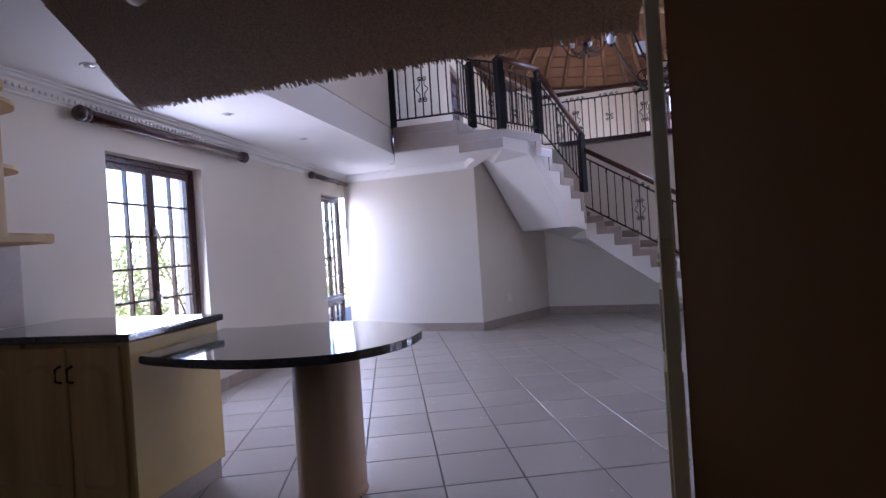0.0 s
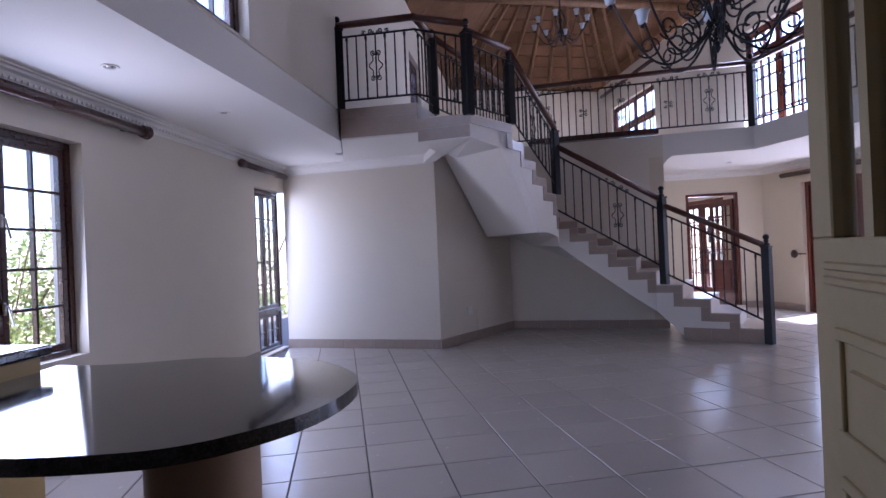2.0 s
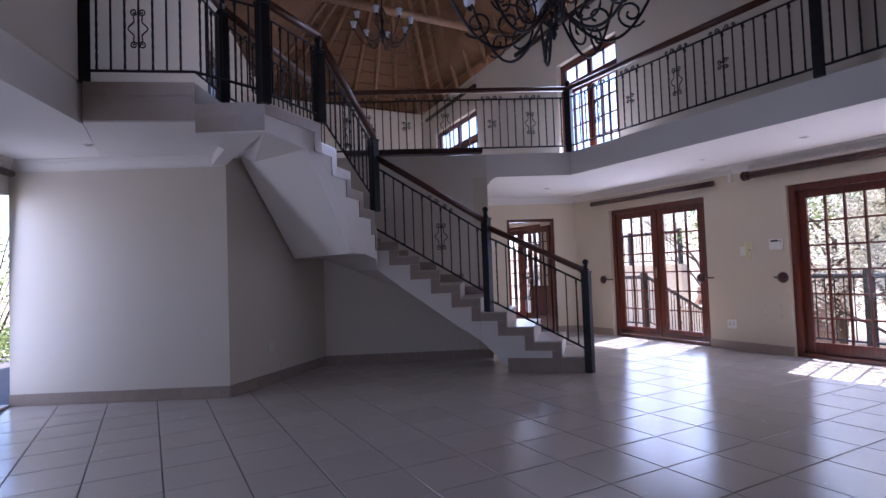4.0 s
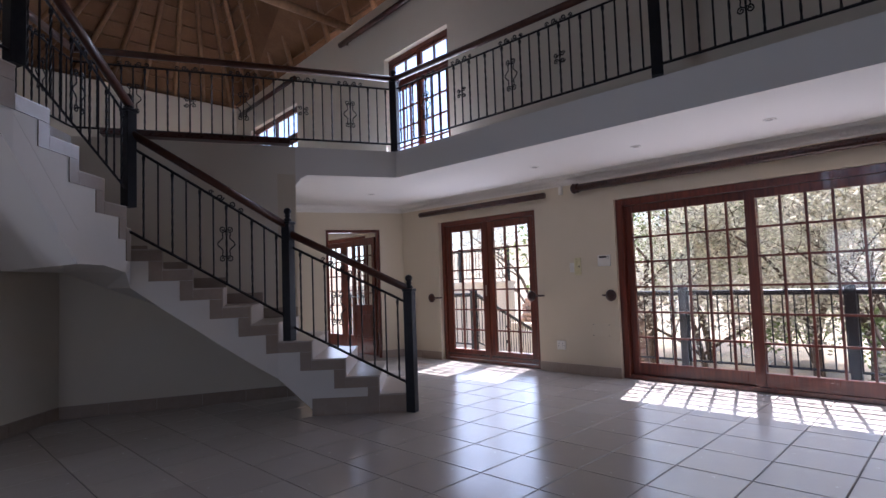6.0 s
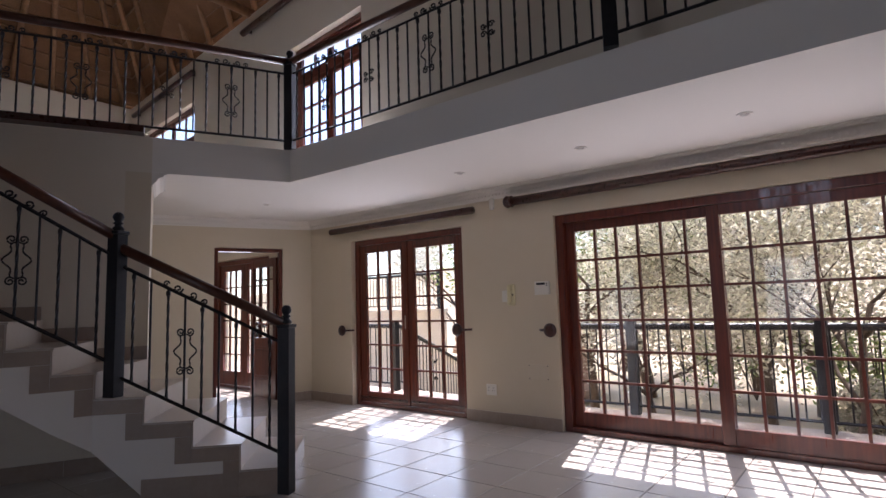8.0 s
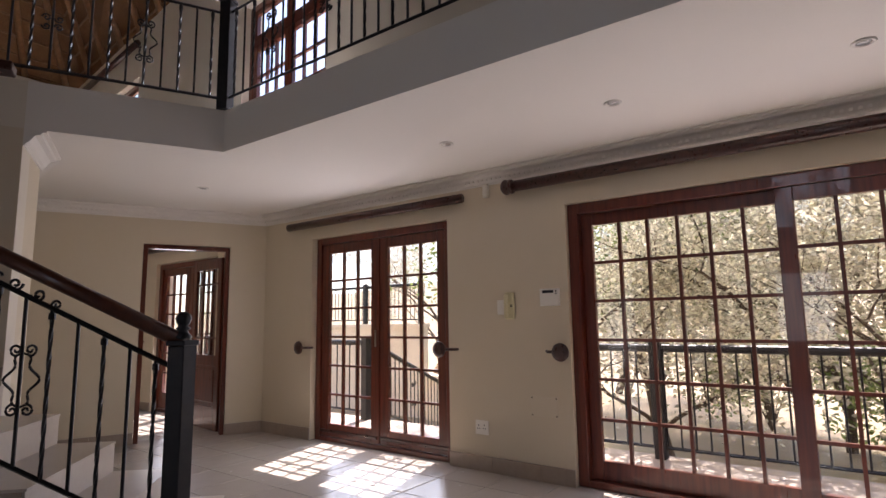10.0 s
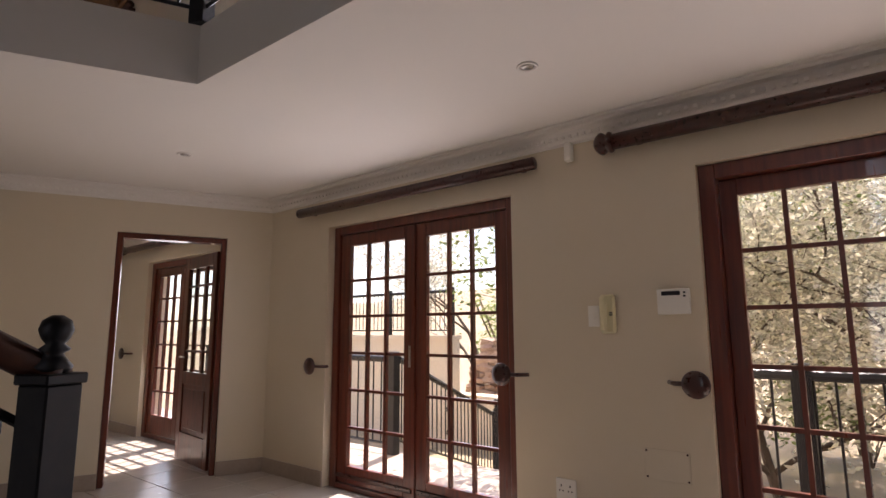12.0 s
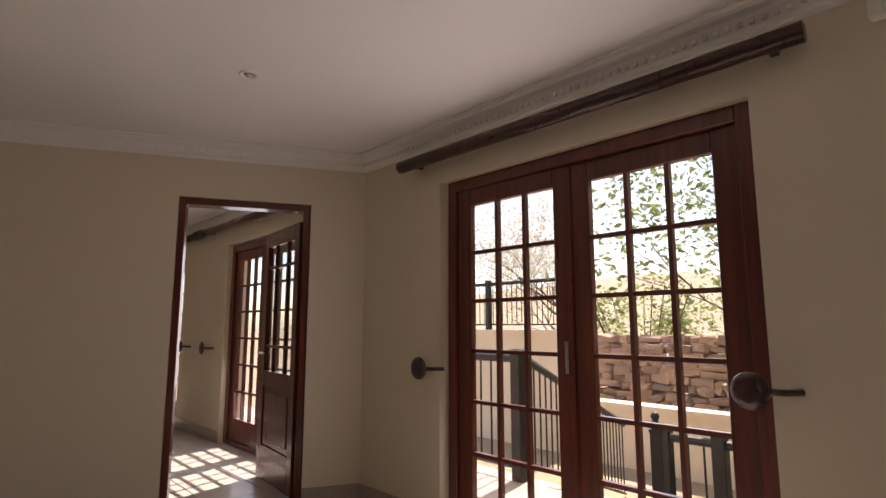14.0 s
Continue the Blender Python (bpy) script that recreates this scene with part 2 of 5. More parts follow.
def wall(name, p, q, z0, z1, thick, mat, holes=(), label=""):
    """A wall whose inner face runs from p to q; it is thick to the left of that way. holes: (s0, s1, low, high)."""
    m, length = along(p, q)
    xs = sorted({0.0, length, *(v for h in holes for v in h[:2])})
    zs = sorted({z0, z1, *(v for h in holes for v in h[2:])})
    bm = bmesh.new()
    for a, b in zip(xs, xs[1:]):
        run = None
        for c, d in zip(zs, zs[1:]):
            hole = any(h[0] <= a + 1e-6 and b <= h[1] + 1e-6 and h[2] <= c + 1e-6 and d <= h[3] + 1e-6 for h in holes)
            if hole:
                if run:
                    box(bm, a, b, 0, thick, *run)
                run = None
            else:
                run = (run[0], d) if run else (c, d)
        if run:
            box(bm, a, b, 0, thick, *run)
    bmesh.ops.remove_doubles(bm, verts=bm.verts, dist=1e-5)
    seen = {}
    for f in bm.faces:
        seen.setdefault(tuple(sorted(v.index for v in f.verts)), []).append(f)
    ob = part(name, bm, mat, None, label, kind="structure")
    ob.matrix_basis = m
    return ob, m, length


# ---- plan ----
W0 = (-1.0 - 0.30 * 8.0, 6.32 - 8.0)


def lw(y):
    """The long left wall's inner face."""
    return (-0.21 + 0.30 * (y - 8.95), y)


LW_FAR = lw(9.84)
BEND = (2.03, 8.84)
INNER = (3.41, 10.15)
WALL_END = (5.47, 9.17)
GALLERY = (6.54, 8.65)
HALL_CORNER = (8.30, 10.57)
HALL_LEFT = (6.0, 11.62)
CEILING, UPPER = 2.49, 2.81
EAVES = 5.6
EDGE_FAR, EDGE_NEAR = (0.86, 7.98), (-2.6, -1.9)

# ---- shell: ground floor ----
m_l, len_l = along((-2.86, 0.12), LW_FAR)


def s_on(m, p):
    return (m.inverted() @ Vector((p[0], p[1], 0))).x


S_A, S_B = s_on(m_l, lw(5.22)), s_on(m_l, lw(6.32))
S_C = s_on(m_l, lw(8.97))
wall("wall_west", (-2.86, 0.12), LW_FAR, 0, CEILING, 0.26, WALL, [(S_A, S_B, 0.62, 2.14), (S_C, len_l + 0.01, 0.02, 2.15)])
wall("wall_back", LW_FAR, BEND, 0, CEILING, 0.25, WALL)
wall("wall_back_bend", BEND, INNER, 0, CEILING, 0.25, WALL)
wall("wall_stair", INNER, WALL_END, 0, UPPER, 0.25, WALL)
wall("wall_stair_return", WALL_END, (5.75, 9.77), 0, CEILING, 0.2, CREAM)
wall("wall_stair_back", (5.75, 9.77), (6.0, 11.62), 0, CEILING, 0.2, CREAM)
m_h, len_h = along(HALL_LEFT, HALL_CORNER)
D0, D1 = s_on(m_h, (7.13, 11.10)), s_on(m_h, (7.94, 10.74))
wall("wall_hall", HALL_LEFT, HALL_CORNER, 0, CEILING, 0.22, CREAM, [(D0, D1, -0.01, 2.105)])
YR = HALL_CORNER[1]
wall("wall_east", HALL_CORNER, (8.30, -3.0), 0, CEILING, 0.26, CREAM, [(YR - 9.73, YR - 7.89, -0.01, 2.14), (YR - 6.75, YR - 2.9, -0.01, 2.12)])
wall("wall_south", (8.30, -3.0), (-3.8, -3.0), 0, EAVES, 0.2, WALL)
wall("wall_southwest", (-3.8, -3.0), (-2.86, 0.12), 0, CEILING, 0.26, WALL)

# next room beyond the hall door
wall("wall_next_room_east", (8.30, 16.2), (8.30, YR + 0.1), 0, CEILING, 0.26, CREAM, [(0.4, 1.6, -0.01, 2.1), (3.0, 4.6, -0.01, 2.11)])
wall("wall_next_room_north", (4.6, 16.2), (8.30, 16.2), 0, CEILING, 0.2, CREAM)
wall("wall_next_room_west", (4.6, 12.35), (4.6, 16.2), 0, CEILING, 0.2, CREAM)

# floors
part("floor", prism(bmesh.new(), [(-4.2, -3.2), (8.56, -3.2), (8.56, 16.4), (-0.6, 16.4)], -0.2, -0.006), GROUT, kind="structure")

# ceilings under the upper floor: gallery side, along the left wall, over the stair wall
bm = bmesh.new()
prism(bm, [(6.54, 8.65), (6.585, 4.9), (6.62, -3.0), (8.5, -3.0), (8.5, 10.9), (6.0, 11.9), (5.6, 9.5), (5.47, 9.17)], CEILING, UPPER)
part("ceiling_gallery", bm, CEIL, kind="structure")
bm = bmesh.new()
prism(bm, [(-4.0, -3.0), (-2.95, -3.0), EDGE_FAR, (0.9, 9.3), (1.9, 8.9), BEND, LW_FAR, (-0.3, 9.9)], CEILING, UPPER)
part("ceiling_west", bm, CEIL, kind="structure")
bm = bmesh.new()
prism(bm, [(4.4, 12.2), (6.0, 11.5), (8.3, 10.4), (8.56, 10.4), (8.56, 16.4), (4.4, 16.4)], CEILING + 0.002, UPPER - 0.01)
part("ceiling_next_room", bm, CEIL, kind="structure")

# ---- shell: upper floor ----
FW0, FW1 = s_on(along(EDGE_NEAR, (3.87, 16.4))[0], (2.10, 11.45)), s_on(along(EDGE_NEAR, (3.87, 16.4))[0], (2.45, 12.45))
wall("wall_upper_west", EDGE_NEAR, (3.87, 16.4), UPPER, EAVES, 0.2, WALL, [(s_on(along(EDGE_NEAR, (3.87, 16.4))[0], (-0.36, 4.75)), s_on(along(EDGE_NEAR, (3.87, 16.4))[0], (0.10, 6.15)), 2.83, 4.2), (FW0, FW1, 2.83, 4.8)])
wall("wall_upper_east", (8.15, 16.4), (7.42, 8.2), UPPER - 0.3, EAVES, 0.22, WALL, [(0.9, 3.3, 2.82, 4.85), (6.35, 7.85, 2.82, 4.68)])
wall("wall_upper_east_near", (7.42, 8.2), (7.3, -3.0), UPPER, EAVES, 0.22, WALL)
wall("wall_upper_north", (3.87, 16.4), (8.15, 16.4), CEILING, EAVES, 0.2, WALL)
part("floor_upper_north", prism(bmesh.new(), [(1.9, 8.12), (3.42, 10.0), (3.5, 10.12), (5.45, 9.2), (6.1, 12.0), (4.3, 12.2), (4.3, 16.4), (3.2, 16.4), (0.9, 9.3), (1.9, 8.9)], CEILING + 0.003, UPPER - 0.005), CEIL, kind="structure")

# ---- roof ----
RIDGE = 8.4


def roof_plane(name, pts):
    bm = bmesh.new()
    lo = [bm.verts.new(p) for p in pts]
    hi = [bm.verts.new((p[0], p[1], p[2] + 0.18)) for p in pts]
    bm.faces.new(lo[::-1])
    bm.faces.new(hi)
    for i in range(len(pts)):
        j = (i + 1) % len(pts)
        bm.faces.new((lo[i], lo[j], hi[j], hi[i]))
    part(name, bm, THATCH, kind="structure")


RA, RB = Vector((2.3, -3.2, RIDGE)), Vector((5.7, 12.8, RIDGE))
WS, WN = Vector((-3.3, -3.2, EAVES)), Vector((3.75, 16.6, EAVES))
ES, EN = Vector((7.6, -3.2, EAVES)), Vector((8.45, 16.6, EAVES))
roof_plane("roof_west", [WS, RA, RB, WN])
roof_plane("roof_east", [RA, ES, EN, RB])
roof_plane("roof_north", [WN, RB, EN])
part("roof_gable_south", prism(bmesh.new(), [(-3.4, -3.3), (7.8, -3.3), (7.8, -3.2), (-3.4, -3.2)], EAVES, RIDGE + 0.3), WALL, kind="structure")
part("lean_to_roof", prism(bmesh.new(), [(-4.1, -3.2), (-2.7, -3.2), (0.75, 8.1), (-0.2, 9.9)], UPPER + 0.002, UPPER + 0.06), CEIL, kind="structure")


def rafters():
    k = 0
    for a, b, c, d, count in ((WS, WN, RA, RB, 26), (ES, EN, RA, RB, 26)):
        for i in range(count):
            f = (i + 0.5) / count
            p, q = a.lerp(b, f), c.lerp(d, f)
            p, q = p + Vector((0, 0, -0.05)), q + Vector((0, 0, -0.05))
            bm = bmesh.new()
            tube(bm, [p, p.lerp(q, 0.5) + Vector((0, 0, random.uniform(-0.02, 0.02))), q], 0.05, 7)
            tagged(part("rafter", bm, POLE, None, smooth=True), "brown gum pole rafter under the roof", "roof beam", "roof rafters")
    for i in range(7):
        f = (i + 0.5) / 7
        p, q = WN.lerp(EN, f), RB
        bm = bmesh.new()
        tube(bm, [p + Vector((0, 0, -0.05)), q + Vector((0, 0, -0.05))], 0.05, 7)
        tagged(part("rafter", bm, POLE, None, smooth=True), "brown gum pole rafter under the roof", "roof beam", "roof rafters")
    bm = bmesh.new()
    for a, b, c, d in ((WS, WN, RA, RB), (ES, EN, RA, RB)):
        for j in range(14):
            f = (j + 0.5) / 14
            tube(bm, [a.lerp(c, f) + Vector((0, 0, -0.015)), b.lerp(d, f) + Vector((0, 0, -0.015))], 0.017, 5)
    for j in range(14):
        f = (j + 0.5) / 14
        tube(bm, [WN.lerp(RB, f) + Vector((0, 0, -0.015)), EN.lerp(RB, f) + Vector((0, 0, -0.015))], 0.017, 5)
    tagged(part("roof_battens", bm, POLE, None, smooth=True), "thin brown laths tied across the roof rafters", "roof lath", kind="stuff")


def tie_beams():
    for y in (1.0, 4.5, 8.0, 11.2):
        f = (y + 3.2) / 19.8
        for z, frac in ((EAVES + 0.05, 0.0), (EAVES + 1.35, 0.48)):
            a, b = WS.lerp(WN, f).lerp(RA.lerp(RB, f), frac), ES.lerp(EN, f).lerp(RA.lerp(RB, f), frac)
            a, b = Vector((a.x, y, z)), Vector((b.x, y, z))
            tagged(part("tie_beam", tube(bmesh.new(), [a, b], 0.07, 9), POLE, None, smooth=True), "thick brown gum pole tie beam across the roof", "roof beam", "roof tie beams")
        c = RA.lerp(RB, f)
        tagged(part("king_post", tube(bmesh.new(), [(c.x, y, EAVES), (c.x, y, RIDGE - 0.05)], 0.065, 9), POLE, None, smooth=True), "upright brown gum pole under the roof ridge", "roof beam", "roof king posts")


rafters()
tie_beams()


# ---- glazed doors and windows ----
def glazed_leaf(parent, name, x0, x1, z0, z1, y, cols, rows, mat, stile=0.1, bottom=0.2, top=0.1, bar=0.022, depth=0.045, opener=()):
    """One sash or door leaf in the plane y, with its bars and panes."""
    leaf = part(name, boxes((x0, x0 + stile, y, y + depth, z0, z1), (x1 - stile, x1, y, y + depth, z0, z1),
                            (x0 + stile, x1 - stile, y, y + depth, z0, z0 + bottom), (x0 + stile, x1 - stile, y, y + depth, z1 - top, z1), bevel=0.004), mat, parent)
    gx0, gx1, gz0, gz1 = x0 + stile, x1 - stile, z0 + bottom, z1 - top
    for i in range(1, cols):
        c = gx0 + (gx1 - gx0) * i / cols
        part("glazing_bar", boxes((c - bar / 2, c + bar / 2, y + 0.006, y + depth - 0.006, gz0, gz1)), mat, leaf)
    for j in range(1, rows):
        c = gz0 + (gz1 - gz0) * j / rows
        part("glazing_bar", boxes((gx0, gx1, y + 0.008, y + depth - 0.008, c - bar / 2, c + bar / 2)), mat, leaf)
    for i in range(cols):
        for j in range(rows):
            a, b = gx0 + (gx1 - gx0) * i / cols, gx0 + (gx1 - gx0) * (i + 1) / cols
            c, d = gz0 + (gz1 - gz0) * j / rows, gz0 + (gz1 - gz0) * (j + 1) / rows
            pane = part("pane", boxes((a + 0.004, b - 0.004, y + depth / 2 - 0.002, y + depth / 2 + 0.002, c + 0.004, d - 0.004)), GLASS, leaf)
            pane.visible_shadow = False
    return leaf


def frame_of(parent, x0, x1, z0, z1, y0, y1, w, mat, sill=True, name="frame"):
    ds = [(x0, x0 + w, y0, y1, z0, z1), (x1 - w, x1, y0, y1, z0, z1), (x0 + w, x1 - w, y0, y1, z1 - w, z1)]
    if sill:
        ds.append((x0 + w, x1 - w, y0, y1, z0, z0 + w * 0.6))
    return part(name, boxes(*ds, bevel=0.004), mat, parent)


def french_door():
    m = pose(8.3, 9.71, 0, 0, 0, -90)
    t = thing("door_1", m, "closed reddish hardwood double French door with small panes", "door")
    t["kind"] = "structure"
    frame_of(t, 0.003, 1.817, 0.003, 2.137, 0.05, 0.14, 0.07, WOOD)
    l1 = glazed_leaf(t, "leaf", 0.075, 0.915, 0.05, 2.065, 0.07, 3, 6, WOOD, 0.11, 0.13, 0.1)
    l2 = glazed_leaf(t, "leaf", 0.905, 1.742, 0.05, 2.065, 0.085, 3, 6, WOOD, 0.11, 0.13, 0.1)
    part("weather_strip", boxes((0.075, 0.89, 0.055, 0.069, 0.09, 0.12), (0.93, 1.74, 0.07, 0.083, 0.09, 0.12), bevel=0.003), DARKWOOD, t)
    part("keyhole_plate", boxes((0.86, 0.88, 0.064, 0.069, 0.98, 1.14)), CHROME, t)
    return t


def sliding_door():
    m = pose(8.3, 6.75, 0, 0, 0, -90)
    t = thing("door_2", m, "wide reddish hardwood sliding door with small panes", "door")
    t["kind"] = "structure"
    frame_of(t, 0.003, 3.847, 0.003, 2.117, 0.04, 0.16, 0.08, WOOD)
    glazed_leaf(t, "leaf", 0.085, 1.50, 0.05, 2.035, 0.105, 6, 6, WOOD, 0.085, 0.14, 0.09)
    glazed_leaf(t, "leaf", 1.40, 2.90, 0.05, 2.035, 0.055, 6, 6, WOOD, 0.1, 0.14, 0.09)
    glazed_leaf(t, "leaf", 2.80, 3.76, 0.05, 2.035, 0.105, 4, 6, WOOD, 0.1, 0.14, 0.09)
    return t


def window_west():
    t = thing("window_1", m_l @ pose(S_A, 0, 0), "white-lit casement window with dark red bars and burglar bars", "window")
    t["kind"] = "structure"
    w = S_B - S_A
    frame_of(t, 0.003, w - 0.003, 0.623, 2.137, 0.09, 0.16, 0.05, DARKWOOD)
    glazed_leaf(t, "sash", 0.055, w / 2, 0.66, 2.085, 0.10, 2, 5, DARKWOOD, 0.045, 0.05, 0.05, 0.018)
    glazed_leaf(t, "sash", w / 2, w - 0.055, 0.66, 2.085, 0.10, 2, 5, DARKWOOD, 0.045, 0.05, 0.05, 0.018)
    t2 = thing("window_2", m_l @ pose(S_C, 0, 0), "tall narrow casement window reaching the floor with dark red bars", "window")
    t2["kind"] = "structure"
    w = len_l - S_C
    frame_of(t2, 0.003, w - 0.003, 0.023, 2.147, 0.09, 0.16, 0.045, DARKWOOD)
    part("transom", boxes((0.05, w - 0.05, 0.085, 0.165, 0.52, 0.58), bevel=0.003), DARKWOOD, t2)
    for a, b in ((0.05, w / 2), (w / 2, w - 0.05)):
        glazed_leaf(t2, "sash", a, b, 0.585, 2.1, 0.10, 2, 5, DARKWOOD, 0.04, 0.045, 0.045, 0.016)
        glazed_leaf(t2, "sash", a, b, 0.06, 0.515, 0.10, 2, 2, DARKWOOD, 0.04, 0.045, 0.045, 0.016)


def casement_handles():
    for m, u, zs in ((m_l @ pose(S_A, 0, 0), (S_B - S_A) / 2, (1.0, 1.55)), (m_l @ pose(S_C, 0, 0), (len_l - S_C) / 2, (1.2, 1.7))):
        for z in zs:
            t = thing("casement_handle", m @ pose(u, 0.095, z), "small brushed metal casement window handle", "window handle", "casement handles")
            part("plate", boxes((-0.012, 0.012, -0.012, 0.0, -0.04, 0.04), bevel=0.003), CHROME, t)
            part("lever", tube(bmesh.new(), [(0, -0.012, 0.02), (0.0, -0.035, 0.015), (0.012, -0.04, -0.05), (0.03, -0.04, -0.11)], 0.007, 7), CHROME, t, smooth=True)


casement_handles()


def upper_windows():
    m, ln = along(EDGE_NEAR, (3.87, 16.4))
    a, b = s_on(m, (-0.36, 4.75)), s_on(m, (0.10, 6.15))
    t = thing("window_3", m @ pose(a, 0, 0), "upper casement window with dark red bars", "window")
    t["kind"] = "structure"
    w = b - a
    frame_of(t, 0.003, w - 0.003, 2.833, 4.197, 0.08, 0.15, 0.05, DARKWOOD)
    for i in range(2):
        glazed_leaf(t, "sash", 0.055 + i * (w - 0.11) / 2, 0.055 + (i + 1) * (w - 0.11) / 2, 2.87, 4.15, 0.09, 3, 4, DARKWOOD, 0.045, 0.05, 0.05, 0.018)
    t = thing("window_3", m @ pose(FW0, 0, 0), "narrow upper French window with dark red bars", "window")
    t["kind"] = "structure"
    w = FW1 - FW0
    frame_of(t, 0.003, w - 0.003, 2.833, 4.797, 0.08, 0.15, 0.05, DARKWOOD)
    for i in range(2):
        glazed_leaf(t, "leaf", 0.055 + i * (w - 0.11) / 2, 0.055 + (i + 1) * (w - 0.11) / 2, 2.87, 4.75, 0.09, 2, 6, DARKWOOD, 0.05, 0.1, 0.06, 0.018)
    m, ln = along((8.15, 16.4), (7.42, 8.2))
    for s0, s1, top, label in ((6.35, 7.85, 4.68, "tall upper French window with reddish frame and burglar bars"), (0.9, 3.3, 4.85, "far upper window with reddish frame")):
        t = thing("window_4", m @ pose(s0, 0, 0), label, "window")
        t["kind"] = "structure"
        w = s1 - s0
        frame_of(t, 0.003, w - 0.003, 2.823, top - 0.003, 0.08, 0.16, 0.07, WOOD)
        part("transom", boxes((0.075, w - 0.075, 0.085, 0.155, 4.2, 4.28), bevel=0.003), WOOD, t)
        for i in range(2):
            x0, x1 = 0.075 + i * (w - 0.15) / 2, 0.075 + (i + 1) * (w - 0.15) / 2
            glazed_leaf(t, "leaf", x0, x1, 2.87, 4.195, 0.09, 3, 4, WOOD, 0.07, 0.1, 0.06)
            glazed_leaf(t, "fanlight", x0, x1, 4.285, top - 0.075, 0.09, 2, 1, WOOD, 0.05, 0.04, 0.04)


french_door()
sliding_door()
window_west()
upper_windows()

# ---- staircase ----
R = 0.1756
N1, N2, N3, K4, C4, S5, LP, P5 = (5.72, 7.57), (4.91, 8.38), (3.64, 8.76), (2.74, 7.80), (2.15, 7.33), (1.66, 7.60), (0.87, 7.90), (1.93, 8.10)


def lerp2(a, b, f):
    return (a[0] + (b[0] - a[0]) * f, a[1] + (b[1] - a[1]) * f)


OUT = [lerp2(N1, (4.80, 8.41), i / 4) for i in range(4)] + [lerp2((4.80, 8.41), (3.66, 8.79), i / 5) for i in range(6)] + [lerp2((3.60, 8.70), K4, i / 4) for i in range(5)] + [C4]
IN_A, IN_B, IN_C, IN_D, IN_E = (6.38, 8.25), WALL_END, (3.43, 10.13), (2.90, 9.62), (2.05, 8.82)
INN = [lerp2(IN_A, IN_B, i / 4) for i in range(4)] + [lerp2(IN_B, IN_C, i / 6) for i in range(7)] + [lerp2(IN_C, IN_D, (i + 1) / 2) for i in range(1)] + [lerp2(IN_D, IN_E, i / 3) for i in range(4)]


def staircase():
    t = thing("staircase", pose(0, 0, 0), "white painted masonry staircase with beige tiled step edges", "staircase")
    for i in range(15):
        a, b, c, d = OUT[i], OUT[i + 1], INN[i], INN[i + 1]
        zt = (i + 1) * R
        zb0, zb1 = SOFFIT(i), SOFFIT(i + 1)
        zi0, zi1 = INSIDE(i, zb0), INSIDE(i + 1, zb1)
        if i == 12:
            zb0, zi0 = 1.672, 1.672
        part("step", prism(bmesh.new(), [a, b, d, c], [zb0, zb1, zi1, zi0], [zt - 0.012] * 4), STAIR, t)
        n = Vector((a[0] - b[0], a[1] - b[1])).normalized() * 0.015
        part("tread_tile", prism(bmesh.new(), [(a[0] + n.x, a[1] + n.y), b, d, (c[0] + n.x, c[1] + n.y)], zt - 0.012, zt), STEPTILE, t, "beige ceramic tread")
        part("riser_tile", prism(bmesh.new(), [(a[0] + n.x * 0.6, a[1] + n.y * 0.6), a, c, (c[0] + n.x * 0.6, c[1] + n.y * 0.6)], zt - R, zt - 0.0125), STEPTILE, t, "beige ceramic riser")
        edge_band(t, i, a, b, zt)
        if i > 3:
            wall_skirt(t, c, d, zt)
    part("underside", winder_slab(), STAIR, t)
    return t


BAND = 0.105


def edge_band(t, i, a, b, zt):
    """The tile band that follows the step's profile on its outer side."""
    m, w = along(a, b)
    low = 0.001 if i == 0 else zt - BAND
    part("edge_tile", boxes((0.001, w, 0.0005, 0.008, low, zt - 0.0125)), SKIRT, t).matrix_basis = m
    if i:
        part("edge_tile", boxes((0.001, min(BAND, w), 0.0005, 0.0075, max(zt - R - BAND, 0.003), low - 0.002)), SKIRT, t).matrix_basis = m
    if i in (1, 2):
        part("edge_tile", boxes((0.001, w, 0.0005, 0.007, 0.001, R - 0.014)), SKIRT, t).matrix_basis = m


def wall_skirt(t, c, d, zt):
    """The stepped skirting tile where a tread meets the wall."""
    m, w = along(c, d)
    if w > 0.03:
        part("stepped_skirting", boxes((0.0, w, 0.0, 0.012, zt + 0.001, zt + 0.11)), SKIRT, t, "beige stepped skirting tile").matrix_basis = m


KNEE = lerp2(K4, C4, 0.35)


def winder_plane(p):
    """The flat sloping underside below the winding steps: level along riser 13, rising to the landing."""
    a, b = Vector((*OUT[12], 1.43)), Vector((*INN[12], 1.43))
    n = (b - a).cross(Vector((*KNEE, 2.39)) - a)
    return a.z - (n.x * (p[0] - a.x) + n.y * (p[1] - a.y)) / n.z


def winder_slab():
    """One slab under the winding steps."""
    pts = [*OUT[12:15], KNEE, *INN[15:11:-1]]
    low = [winder_plane(p) for p in pts]
    return prism(bmesh.new(), pts, low, [z + 0.24 for z in low])


def INSIDE(i, z):
    """The underside's height at the wall."""
    if i >= 13:
        return min(winder_plane(INN[i]) + 0.242, i * R - 0.03)
    return z if i < 4 else 1.43 if i >= 10 else max(z, min(1.42, (i - 1) * R * 0.9))


def SOFFIT(i):
    """The height of the stair's underside at the foot of riser i."""
    if i >= 13:
        return 2.39 if i == 15 else winder_plane(OUT[i]) + 0.242
    knots = ((0, 0.0), (2.8, 0.0), (4, 0.36), (5, 0.52), (6, 0.70), (8, 1.06), (9, 1.25), (10, 1.38), (11, 1.43), (12, 1.43))
    for (a, u), (b, v) in zip(knots, knots[1:]):
        if i <= b:
            return u + (v - u) * (i - a) / (b - a)


